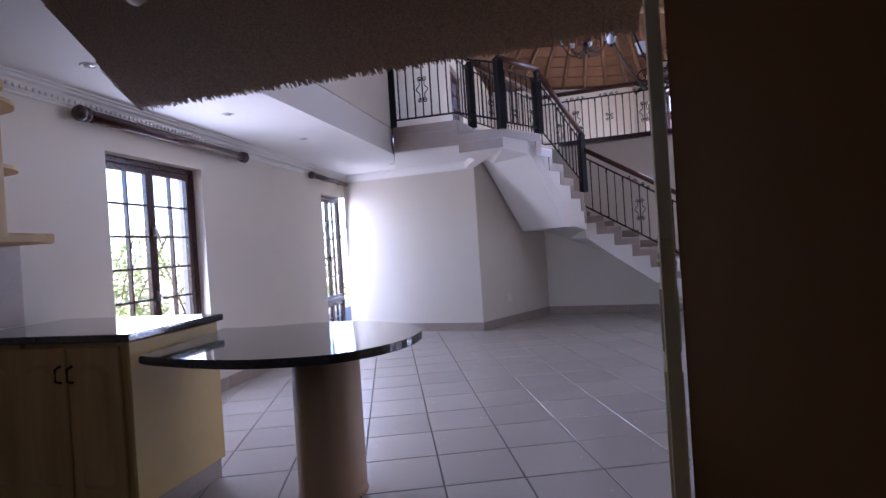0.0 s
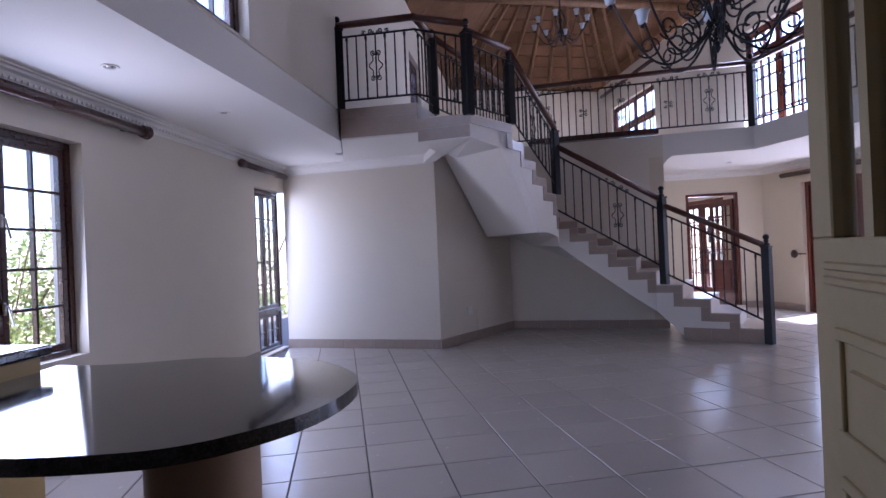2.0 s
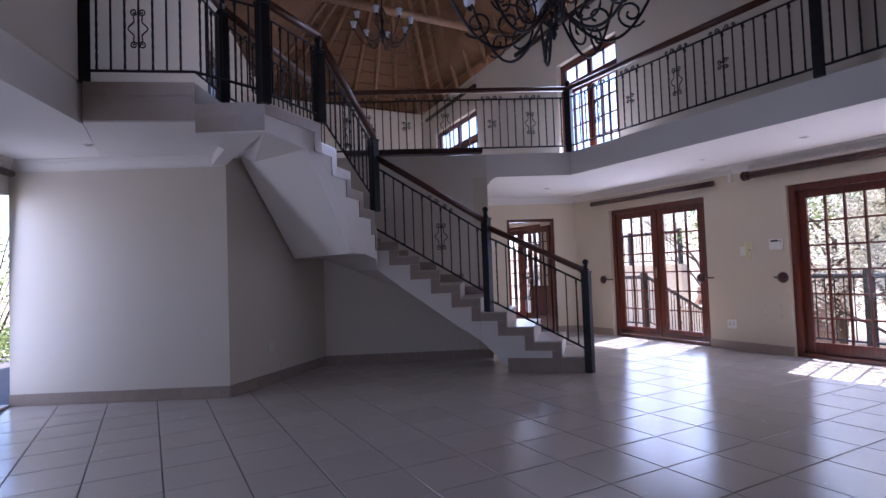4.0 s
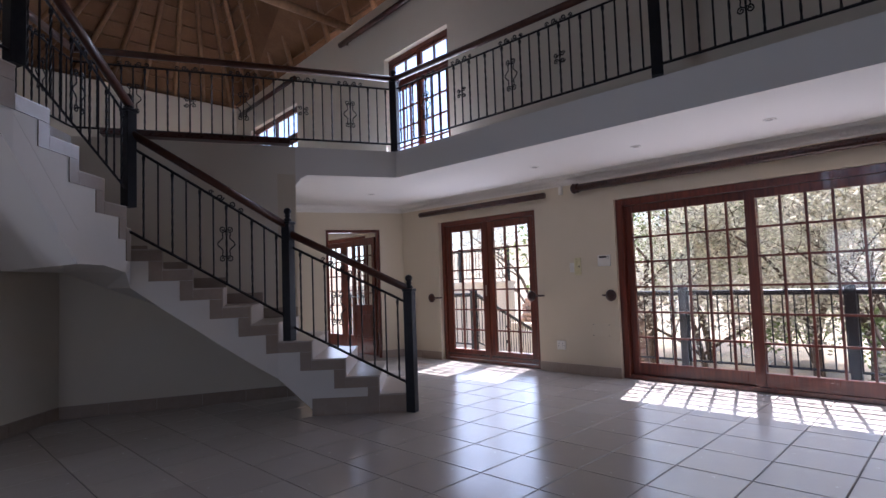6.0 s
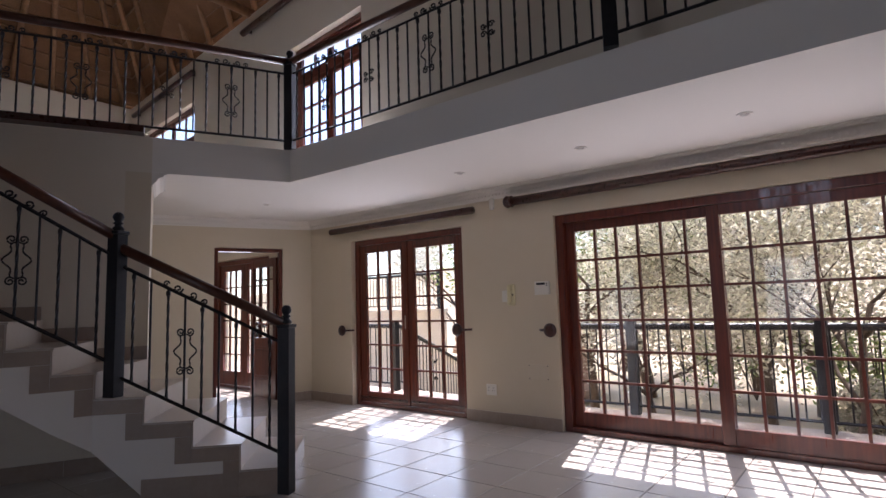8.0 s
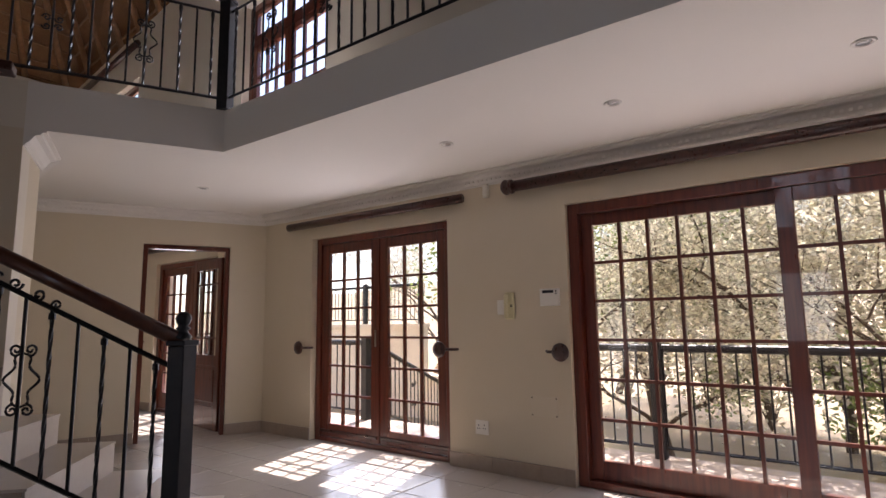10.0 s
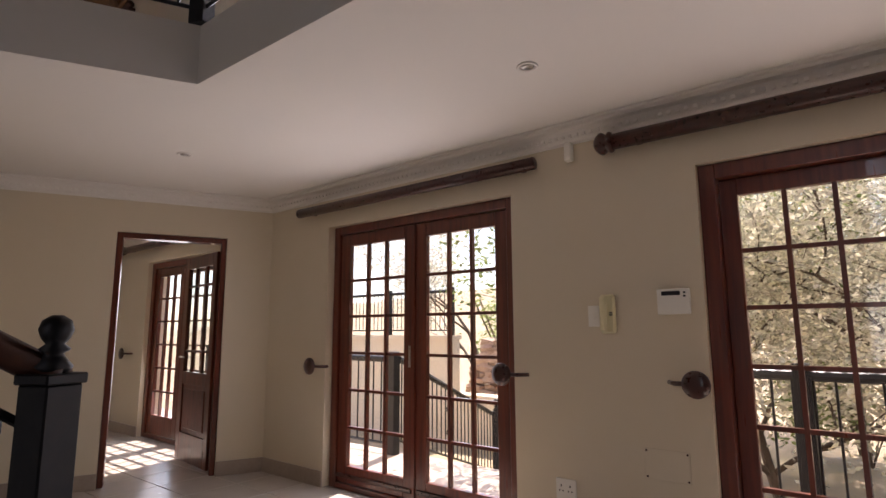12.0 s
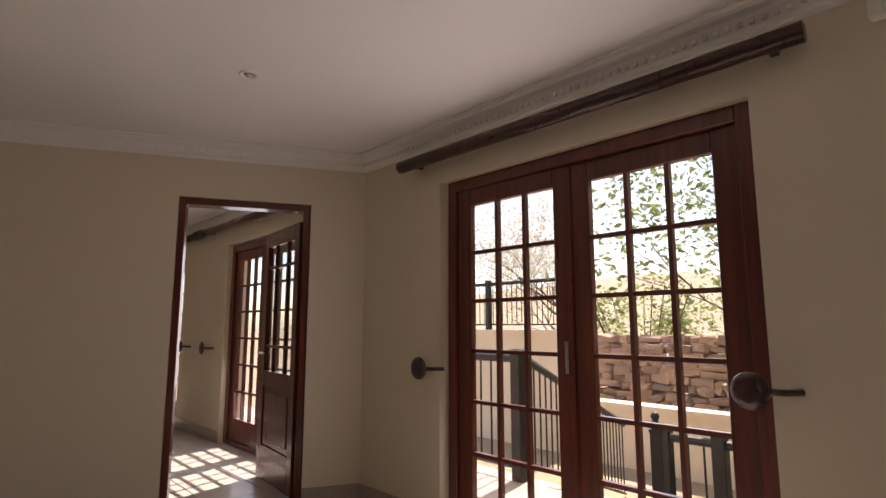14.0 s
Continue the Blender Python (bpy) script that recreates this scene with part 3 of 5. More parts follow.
def landing():
    t = thing("landing", pose(0, 0, 0), "white painted stair landing slab with beige tiled edge", "landing")
    part("slab", prism(bmesh.new(), [C4, S5, P5, (1.9, 8.9), (2.03, 8.82)], [2.39] * 5, [15 * R] * 5), STAIR, t)
    part("slab", prism(bmesh.new(), [S5, LP, (0.9, 9.3), (1.9, 8.9), P5], 2.485, 2.81), STAIR, t)
    m, w = along(C4, S5)
    part("edge_tile", boxes((0, w, 0.0005, 0.008, 15 * R - 0.11, 15 * R)), SKIRT, t).matrix_basis = m
    part("edge_tile", boxes((0, w, 0.0005, 0.007, 2.40, 15 * R - 0.112)), SKIRT, t).matrix_basis = m
    m, w = along(S5, LP)
    part("edge_tile", boxes((0, w, 0.0005, 0.008, 2.81 - 0.11, 2.81)), SKIRT, t).matrix_basis = m
    part("edge_tile", boxes((0.0, w, 0.0005, 0.007, 2.50, 2.81 - 0.112)), SKIRT, t).matrix_basis = m


staircase()
landing()


# ---- railings ----
def scroll(bm, cx, cz, s, flip=1, turns=1.6, r=0.007, y=0.0, n=22, start=0.0):
    pts = []
    for i in range(n + 1):
        f = i / n
        a = start + flip * turns * 2 * math.pi * f
        rr = s * (1 - 0.82 * f)
        pts.append((cx + rr * math.cos(a), y, cz + rr * math.sin(a)))
    tube(bm, pts, r, 5)


def baluster_panel(parent, length, z_of, height, fancy=None, spacing=0.11):
    """Bars between two newels along x; z_of gives the height of the foot at x."""
    n = max(2, round(length / spacing))
    lo, hi = 0.09, height - 0.13
    tube_path = [(0, 0, z_of(0) + lo), (length, 0, z_of(length) + lo)]
    part("bottom_rail", tube(bmesh.new(), tube_path, 0.012, 4), IRON, parent)
    part("top_rail", tube(bmesh.new(), [(0, 0, z_of(0) + hi), (length, 0, z_of(length) + hi)], 0.012, 4), IRON, parent)
    for i in range(1, n):
        x = length * i / n
        z = z_of(x)
        bm = bmesh.new()
        if i % 2:
            tube(bm, [(x, 0, z + lo + (hi - lo) * k / 24) for k in range(25)], 0.010, 4, twist=0.5)
            tube(bm, [(x, 0, z + hi - 0.05), (x, 0, z + hi - 0.02)], 0.015, 6)
        else:
            tube(bm, [(x, 0, z + lo), (x, 0, z + hi)], 0.008, 6)
        part("baluster", bm, IRON, parent)
    for k, fx in enumerate((fancy or ())):
        x = length * round(fx * n) / n
        z = z_of(x) + (lo + hi) / 2
        bm = bmesh.new()
        if k % 2 == 0:
            for sx in (-1, 1):
                path = []
                for i in range(25):
                    f = i / 24
                    w = 0.055 + 0.02 * math.cos(f * 4 * math.pi)
                    path.append((x + sx * w * math.sin(f * math.pi) ** 0.5, -0.012, z - 0.12 + 0.24 * f))
                tube(bm, path, 0.006, 5)
                for sz in (-1, 1):
                    scroll(bm, x + sx * 0.03, z + sz * 0.135, 0.028, sx * sz, 1.3, 0.006, -0.012, 16, math.pi / 2 * -sz)
        else:
            for sx in (-1, 1):
                for sz in (-1, 1):
                    scroll(bm, x + sx * 0.035, z + sz * 0.03, 0.026, sx * sz, 1.3, 0.006, -0.012, 16, 0)
        part("scroll_motif", bm, IRON, parent)
        bm = bmesh.new()
        zt = z_of(x) + hi + 0.03
        for sx in (-1, 1):
            scroll(bm, x + sx * 0.05, zt + (z_of(x + sx * 0.05) - z_of(x)), 0.032, sx, 1.4, 0.007, 0, 18, math.pi if sx > 0 else 0)
            scroll(bm, x + sx * 0.13, zt + (z_of(x + sx * 0.13) - z_of(x)) - 0.005, 0.022, -sx, 1.2, 0.006, 0, 14, math.pi if sx > 0 else 0)
        part("top_scroll", bm, IRON, parent)


def railing(label, p, q, zp, zq, height=0.98, fancy=(0.5,), rise=0.0, hand=True, spacing=0.11):
    m, length = along(p, q)
    t = thing("railing", m, label, "railing", "stair and gallery railings")
    z_of = lambda x: zp + (zq - zp) * x / length  # noqa: E731
    baluster_panel(t, length, z_of, height, fancy, spacing)
    if hand:
        bm = bmesh.new()
        tube(bm, [(-0.02, 0, zp + height), (length + 0.02, 0, zq + height)], 0.036, 10)
        part("handrail", bm, RAILWOOD, t, "round brown wooden handrail", smooth=True)
    return t


def newel(p, z0, z1, label="black square iron newel post with ball finial"):
    t = thing("newel_post", pose(*p, z0, 0, 0, 22), label, "post", "newel posts")
    h = z1 - z0
    part("shaft", boxes((-0.045, 0.045, -0.045, 0.045, 0, h - 0.16), (-0.052, 0.052, -0.052, 0.052, h - 0.16, h - 0.135), bevel=0.004), IRON, t)
    bm = bmesh.new()
    lathe(bm, [(0.03, h - 0.136), (0.042, h - 0.12), (0.025, h - 0.10), (0.02, h - 0.09), (0.034, h - 0.08), (0.02, h - 0.068), (0.03, h - 0.055), (0.037, h - 0.035), (0.03, h - 0.013), (0.012, h - 0.001)], 14)
    part("finial", bm, IRON, t, "black iron ball finial", smooth=True)


SR = "black wrought iron stair railing with scrolls and twisted bars"
GR = "black wrought iron gallery railing with scrolls and twisted bars"
newel(N1, 0, 1.29)
newel(N2, 4 * R, 4 * R + 1.27)
newel(N3, 11 * R, 11 * R + 0.98)
newel(C4, 15 * R - 0.02, 15 * R + 0.96)
newel(K4, 15 * R, 15 * R + 0.82, "short black iron stair post")
newel(LP, UPPER, UPPER + 1.0)
newel(P5, UPPER, UPPER + 0.98)
railing(SR, N1, N2, 0.16, 0.76, 0.98, (0.55,))
railing(SR, N2, N3, 0.83, 1.64, 0.95, (0.45,))
railing(SR, N3, K4, 1.97, 2.62, 0.84, (0.5,))
railing(SR, K4, C4, 2.62, 2.62, 0.85, ())
railing(GR, LP, S5, UPPER, UPPER, 0.9, (0.45,))
railing(GR, S5, C4, UPPER, 15 * R, 0.9, ())
railing(GR, S5, P5, UPPER, UPPER, 0.9, ())
railing(GR, P5, (3.5, 10.10), UPPER, UPPER, 0.9, (0.2, 0.5, 0.8))
newel(GALLERY, UPPER, UPPER + 1.02)
GE = [(6.54, 8.65), (6.56, 5.42), (6.59, 2.2), (6.60, -2.9)]
newel(GE[1], UPPER, UPPER + 1.02)
newel(GE[2], UPPER, UPPER + 1.02)
railing(GR, GE[0], GE[1], UPPER, UPPER, 0.9, (0.18, 0.36, 0.54, 0.72), spacing=0.11)
railing(GR, GE[1], GE[2], UPPER, UPPER, 0.9, (0.2, 0.4, 0.6, 0.8), spacing=0.11)
railing(GR, GE[2], GE[3], UPPER, UPPER, 0.9, (0.2, 0.4, 0.6, 0.8), spacing=0.13)
FAR_G = (3.5, 10.10)
railing(GR, GALLERY, FAR_G, UPPER, UPPER, 0.9, (0.15, 0.32, 0.5, 0.68, 0.85), spacing=0.11)


# ---- kitchen ----
def table():
    t = thing("breakfast_bar", pose(0, 0, 0), "dark polished granite breakfast bar with a rounded end on a column", "table")
    pts = [(-0.46, 3.58), (-0.20, 3.40), (0.07, 3.26), (0.33, 3.21), (0.48, 3.22), (0.63, 3.30), (0.75, 3.42), (0.83, 3.58), (0.86, 3.75), (0.80, 3.95), (0.68, 4.12), (0.51, 4.25), (0.35, 4.31), (0.20, 4.34), (0.0, 4.33), (-0.22, 4.37), (-0.33, 4.43)]
    n, fine = len(pts), []
    for i in range(n - 1):
        p0, p1, p2, p3 = pts[max(i - 1, 0)], pts[i], pts[i + 1], pts[min(i + 2, n - 1)]
        for k in range(4):
            f = k / 4
            fine.append(tuple(0.5 * (2 * p1[c] + (p2[c] - p0[c]) * f + (2 * p0[c] - 5 * p1[c] + 4 * p2[c] - p3[c]) * f * f + (3 * p1[c] - p0[c] - 3 * p2[c] + p3[c]) * f ** 3) for c in (0, 1)))
    fine.append(pts[-1])
    bm = bmesh.new()
    prism(bm, fine, 0.81, 0.85)
    es = [e for e in bm.edges if abs(e.verts[0].co.z - e.verts[1].co.z) < 1e-4]
    bmesh.ops.bevel(bm, geom=es, offset=0.012, segments=3, affect="EDGES", profile=0.5)
    part("top", bm, GRANITE, t)
    bm = bmesh.new()
    lathe(bm, [(0.185, 0), (0.18, 0.02), (0.18, 0.809)], 32, pose(0.345, 3.90, 0))
    part("column", bm, COLUMN, t, "round ochre painted column", smooth=True)


def cupboard():
    # end of the run: from the near corner to the far corner of the end panel
    A, B = (-0.53, 3.66), (-0.32, 4.28)
    m, w = along(A, B)
    t = thing("base_cupboard", m, "cream wooden kitchen base cupboard with arched panel doors", "cupboard")
    part("carcass", boxes((0.0, w, 0.02, 0.62, 0.12, 0.905)), PINE, t)
    part("end_panel", boxes((-0.005, w + 0.005, 0.0, 0.019, 0.11, 0.905), bevel=0.003), CREAM_P, t, "cream yellow end panel")
    part("plinth", boxes((0.04, w - 0.02, 0.015, 0.6, 0.0, 0.11)), SKIRT, t, "beige tiled plinth")
    for i in range(2):
        a, b = 0.05 + i * 0.31, 0.05 + i * 0.31 + 0.3
        door(t, -0.022, a, b, 0.14, 0.89)
    t2 = thing("base_cupboard", m @ pose(0, 0.63, 0), "cream wooden kitchen base cupboard with arched panel doors", "cupboard")
    part("carcass", boxes((0.0, w, 0.02, 0.98, 0.12, 0.905)), PINE, t2)
    part("plinth", boxes((0.04, w - 0.02, 0.0, 0.98, 0.0, 0.11)), SKIRT, t2, "beige tiled plinth")
    for i in range(2):
        door(t2, -0.022, 0.02 + i * 0.42, 0.42 + i * 0.42, 0.14, 0.89)
    bm = bmesh.new()
    prism(bm, [(-0.51, 3.61), (-0.29, 4.31), (-1.4, 4.75), (-1.62, 4.0)], 0.91, 0.95)
    es = [e for e in bm.edges if abs(e.verts[0].co.z - e.verts[1].co.z) < 1e-4]
    bmesh.ops.bevel(bm, geom=es, offset=0.01, segments=3, affect="EDGES", profile=0.5)
    tagged(part("worktop", bm, GRANITE), "dark polished granite kitchen worktop", "worktop")


def door(t, y, a, b, z0, z1):
    """A door with a raised arched panel, on the near side of the cupboard; runs along its local y."""
    d = part("door", boxes((y, y + 0.02, a, b, z0, z1), bevel=0.004), PINE, t)
    bm = bmesh.new()
    c, hw = (a + b) / 2, (b - a) / 2 - 0.06
    pts = [(c - hw, z0 + 0.07), (c + hw, z0 + 0.07)] + [(c + hw * math.cos(k * math.pi / 10), z1 - 0.14 + 0.06 * math.sin(k * math.pi / 10)) for k in range(11)]
    lo = [bm.verts.new((y - 0.001, u, v)) for u, v in pts]
    hi = [bm.verts.new((y - 0.012, c + (u - c) * 0.8, (z0 + z1) / 2 + (v - (z0 + z1) / 2) * 0.93)) for u, v in pts]
    bm.faces.new(lo)
    bm.faces.new(hi[::-1])
    for i in range(len(pts)):
        j = (i + 1) % len(pts)
        bm.faces.new((lo[i], lo[j], hi[j], hi[i]))
    part("raised_panel", bm, PINE, d)
    hx = b - 0.03 if a < 0.2 else a + 0.03
    bm = bmesh.new()
    tube(bm, [(y - 0.001, hx, z1 - 0.17), (y - 0.03, hx, z1 - 0.16), (y - 0.03, hx, z1 - 0.1), (y - 0.001, hx, z1 - 0.09)], 0.007, 6)
    part("handle", bm, IRON, d, "dark metal handle")


CREAM_P = shader("cream_panel_laminate", (0.62, 0.45, 0.17), 0.4, spots=((1.5, 0.35, (0.55, 0.38, 0.13)), (12.0, 0.15, (0.5, 0.33, 0.12))), bump=(30.0, 0.0006))
table()
cupboard()


def door_leaf_open():
    m, w = along((1.49, 2.39), (1.705, 2.815))
    t = thing("door_3", m, "open cream painted panel door with arched glass panes", "door")
    t["kind"] = "structure"
    g0, g1 = 0.13, w - 0.09
    bm = boxes((0, w, -0.02, 0.02, 0.02, 1.24), (0, g0, -0.02, 0.02, 1.24, 2.05), (g1, w, -0.02, 0.02, 1.24, 2.05), (g0, g1, -0.02, 0.02, 1.99, 2.05), bevel=0.003)
    part("leaf", bm, DOORCREAM, t)
    c = (g0 + g1) / 2
    part("glazing_bar", boxes((c - 0.015, c + 0.015, -0.017, 0.017, 1.24, 1.99)), DOORCREAM, t)
    bm = bmesh.new()
    for q in (g0 + (c - g0) / 2, c + (g1 - c) / 2):
        hw = (c - g0) / 2
        tube(bm, [(q + hw * math.cos(a), 0, 1.66 + hw * 1.2 * math.sin(a)) for a in [k * math.pi / 12 for k in range(13)]], 0.014, 6)
    part("arched_bar", bm, DOORCREAM, t)
    part("moulding", boxes((g0 - 0.03, g1 + 0.03, -0.028, 0.028, 1.16, 1.175), (g0 - 0.03, g1 + 0.03, -0.026, 0.026, 1.185, 1.20), bevel=0.003), DOORCREAM, t)
    for z0, z1 in ((0.14, 0.84), (0.90, 1.09)):
        for sx in (-1, 1):
            part("panel_moulding", boxes((0.13, w - 0.1, 0.021 * sx - 0.006, 0.021 * sx + 0.006, z0, z0 + 0.02), (0.13, w - 0.1, 0.021 * sx - 0.006, 0.021 * sx + 0.006, z1 - 0.02, z1), (0.13, 0.15, 0.021 * sx - 0.006, 0.021 * sx + 0.006, z0 + 0.02, z1 - 0.02), (w - 0.12, w - 0.1, 0.021 * sx - 0.006, 0.021 * sx + 0.006, z0 + 0.02, z1 - 0.02), bevel=0.002), DOORCREAM, t)
            bm = bmesh.new()
            hi_z = z1 - 0.06
            arch = 0.09 if z0 < 0.5 else 0.0
            pts = [(0.18, z0 + 0.05), (w - 0.15, z0 + 0.05)] + [(0.18 + (w - 0.33) * (0.5 + 0.5 * math.cos(a)), hi_z - arch + arch * math.sin(a)) for a in [k * math.pi / 10 for k in range(11)]]
            va = [bm.verts.new((u, 0.0195 * sx, v)) for u, v in pts]
            vb = [bm.verts.new((w / 2 + (u - w / 2) * 0.92, 0.028 * sx, (z0 + z1) / 2 + (v - (z0 + z1) / 2) * 0.92)) for u, v in pts]
            bm.faces.new(vb)
            for k in range(len(pts)):
                k2 = (k + 1) % len(pts)
                bm.faces.new((va[k], va[k2], vb[k2], vb[k]))
            part("raised_panel", bm, DOORCREAM, t)
    p = part("pane", boxes((g0, g1, -0.002, 0.002, 1.24, 1.99)), GLASS, t)
    p.visible_shadow = False


door_leaf_open()
# brown wall colour darkened to carry the shade of the closed-in passage
SHADED_WALL = shader("passage_wall_shaded", (0.075, 0.032, 0.007), 0.85, spots=((1.0, 0.3, (0.05, 0.02, 0.004)),), bump=(14.0, 0.002), spec=0.05)
wall("wall_kitchen", (1.51, 2.36), (1.51, -2.9), 0, 2.8, 0.12, SHADED_WALL)


def thatch_canopy():
    t = thing("thatch_canopy", pose(0, 0, 0), "low brown thatch canopy over the kitchen with rough straw edge", "canopy")
    A, B = Vector((-0.55, 3.98, 2.1)), Vector((1.79, 3.08, 2.1))
    d = (B - A).normalized()
    n = Vector((d.y, -d.x, 0))
    bm = bmesh.new()
    quad = [A, B, B + n * 4.5 + Vector((0, 0, 1.3)), A + n * 4.5 + Vector((0, 0, 1.3))]
    nx = 60
    rng = random.Random(4)
    L = (B - A).length
    prof = [(4.5, 1.3), (0.9, 0.27), (0.45, 0.12), (0.15, 0.035), (0.03, 0.0), (-0.01, 0.01), (-0.02, 0.05), (0.0, 0.26), (0.5, 0.42), (4.5, 1.6)]
    rows = []
    for i in range(nx + 1):
        s = L * i / nx
        jz = rng.uniform(-0.008, 0.008)
        rows.append([bm.verts.new(A + d * (s + 0.42 * min(max(o, 0), 1.6) * (1 - s / L)) + n * o + Vector((0, 0, h + (jz if h < 0.2 else 0)))) for o, h in prof])
    for r0, r1 in zip(rows, rows[1:]):
        for k in range(len(prof)):
            j = (k + 1) % len(prof)
            bm.faces.new((r0[k], r0[j], r1[j], r1[k]))
    bm.faces.new(rows[0])
    bm.faces.new(rows[-1][::-1])
    part("roof_layer", bm, THATCH, t, smooth=True)
    bm = bmesh.new()
    for i in range(9000):
        s = rng.random() * L
        off = rng.random() ** 1.4 * 0.8
        g = 0.28 + 0.02 * off
        side = rng.uniform(-0.02, 0.02)
        cut = 0.42 * (1 - s / L)
        p = A + d * (s + side + cut * (off + 0.22)) + n * (off + 0.22) + Vector((0, 0, (off + 0.22) * 0.27 - 0.012))
        q = A + d * (s + cut * off) + n * (off - 0.01) + Vector((0, 0, max(0.0, off) * 0.26 - 0.014 + rng.uniform(-0.006, 0.008)))
        w = d * 0.0028
        bm.faces.new([bm.verts.new(v) for v in (p - w, p + w, q + w, q - w)])
    part("straw_fringe", bm, REED, t, kind="stuff")
    for k in range(7):
        s = 0.75 + k * (L - 0.9) / 6
        p = A + d * s + n * 0.75 + Vector((0, 0, 0.14))
        part("rafter", tube(bmesh.new(), [p, p + n * 3.7 + Vector((0, 0, 1.05))], 0.045, 8), POLE, t, smooth=True)
    for k in range(5):
        o = n * (0.8 + k * 0.5) + Vector((0, 0, 0.19 + 0.145 * k))
        part("batten", tube(bmesh.new(), [A + d * 0.72 + o, B - d * 0.05 + o], 0.02, 6), POLE, t, smooth=True)


thatch_canopy()


# ---- curtain poles ----
def curtain_pole(p, q, z, r, finials, label, offset=0.09):
    m, length = along(p, q)
    t = thing("curtain_pole", m @ pose(0, -offset, z), label, "curtain pole")
    part("rod", lathe(bmesh.new(), [(r, 0), (r, length)], 16, pose(0, 0, 0, 0, 90, 0)), DARKWOOD, t, smooth=True)
    for end, sgn in ((0, -1), (length, 1)):
        if finials[0 if sgn < 0 else 1]:
            prof = [(r, 0), (r * 1.3, 0.008), (r * 1.35, 0.02), (r * 1.1, 0.03), (r * 1.1, 0.04), (r * 1.4, 0.055), (r * 1.45, 0.07), (r * 1.15, 0.09), (r * 0.7, 0.105), (r * 0.25, 0.112)]
            part("finial", lathe(bmesh.new(), prof, 16, pose(end, 0, 0, 0, 90 * sgn, 0)), DARKWOOD, t, "turned dark wooden finial", smooth=True)
    for x in (0.12, length - 0.12):
        part("bracket", boxes((x - 0.015, x + 0.015, 0.0, offset, -0.02, 0.02)), DARKWOOD, t)


DP = "dark stained wooden curtain pole above the window"
curtain_pole(lw(5.0), lw(6.85), 2.34, 0.04, (1, 1), DP)
curtain_pole(lw(8.58), lw(9.72), 2.35, 0.035, (1, 0), DP)
curtain_pole((8.3, 10.03), (8.3, 7.66), 2.285, 0.04, (0, 0), "dark stained half round wooden curtain pole above the French door")
curtain_pole((8.3, 7.15), (8.3, 2.7), 2.31, 0.045, (1, 1), "long dark stained wooden curtain pole above the sliding door")

# ---- ground outside ----
part("terrace", prism(bmesh.new(), [(8.56, -6), (9.76, -6), (9.76, 18), (8.56, 18)], -0.9, -0.03), PAVE, kind="structure")
part("ground", prism(bmesh.new(), [(-400, -400), (400, -400), (400, 400), (-400, 400)], -1.2, -0.9), SOIL, kind="structure")


# ---- hall door, next room ----
def hall_door():
    t = thing("door_4", m_h @ pose(D0, 0, 0), "open reddish hardwood door leaf with arched glass bars in its frame", "door")
    t["kind"] = "structure"
    w = D1 - D0
    frame_of(t, 0.002, w - 0.002, 0.003, 2.102, 0.02, 0.14, 0.045, WOOD, sill=False)
    hinge = thing("leaf", pose(w - 0.05, 0.15, 0, 0, 0, 108), "", "")
    hinge.parent = t
    lw_ = w - 0.12
    bm = boxes((0, 0.09, -0.02, 0.02, 0.02, 2.0), (lw_ - 0.09, lw_, -0.02, 0.02, 0.02, 2.0), (0.09, lw_ - 0.09, -0.02, 0.02, 0.02, 0.28), (0.09, lw_ - 0.09, -0.02, 0.02, 0.74, 0.86), (0.09, lw_ - 0.09, -0.02, 0.02, 1.88, 2.0), (0.09, lw_ - 0.09, -0.008, 0.008, 0.28, 0.74), bevel=0.003)
    part("door_panel", bm, WOOD, hinge)
    part("raised_panel", boxes((0.13, lw_ - 0.13, -0.018, 0.018, 0.32, 0.70), bevel=0.01), WOOD, hinge)
    for x in (0.09 + (lw_ - 0.18) * 0.28, 0.09 + (lw_ - 0.18) * 0.72):
        part("glazing_bar", boxes((x - 0.011, x + 0.011, -0.013, 0.013, 0.86, 1.88)), WOOD, hinge)
    for z in (1.06, 1.70):
        part("glazing_bar", boxes((0.09, lw_ - 0.09, -0.012, 0.012, z - 0.011, z + 0.011)), WOOD, hinge)
    p = part("pane", boxes((0.09, lw_ - 0.09, -0.002, 0.002, 0.86, 1.88)), GLASS, hinge)
    p.visible_shadow = False
    for y in (-0.03, 0.03):
        part("handle", tube(bmesh.new(), [(lw_ - 0.05, y * 0.7, 1.0), (lw_ - 0.05, y * 1.6, 1.0), (lw_ - 0.16, y * 1.6, 1.0)], 0.009, 8), CHROME, hinge)


hall_door()
for y1, y0 in ((13.2, 11.6), (15.8, 14.6)):
    t = thing("door_5", pose(8.3, y1, 0, 0, 0, -90), "reddish hardwood glazed door with small panes in the next room", "door")
    t["kind"] = "structure"
    w = y1 - y0
    frame_of(t, 0.003, w - 0.003, 0.003, 2.097, 0.05, 0.14, 0.07, WOOD)
    n = 2 if w > 1.3 else 1
    for i in range(n):
        glazed_leaf(t, "leaf", 0.075 + i * (w - 0.15) / n, 0.075 + (i + 1) * (w - 0.15) / n, 0.05, 2.025, 0.075, 3, 6, WOOD, 0.1, 0.22, 0.1)
curtain_pole((8.3, 16.1), (8.3, 14.02), 2.3, 0.04, (1, 1), "dark stained wooden curtain pole in the next room")
curtain_pole((8.3, 13.75), (8.3, 11.5), 2.3, 0.04, (1, 1), "dark stained wooden curtain pole in the next room")


# ---- wall fittings ----
def east(y, z):
    return pose(8.3, y, z, 0, 0, -90)


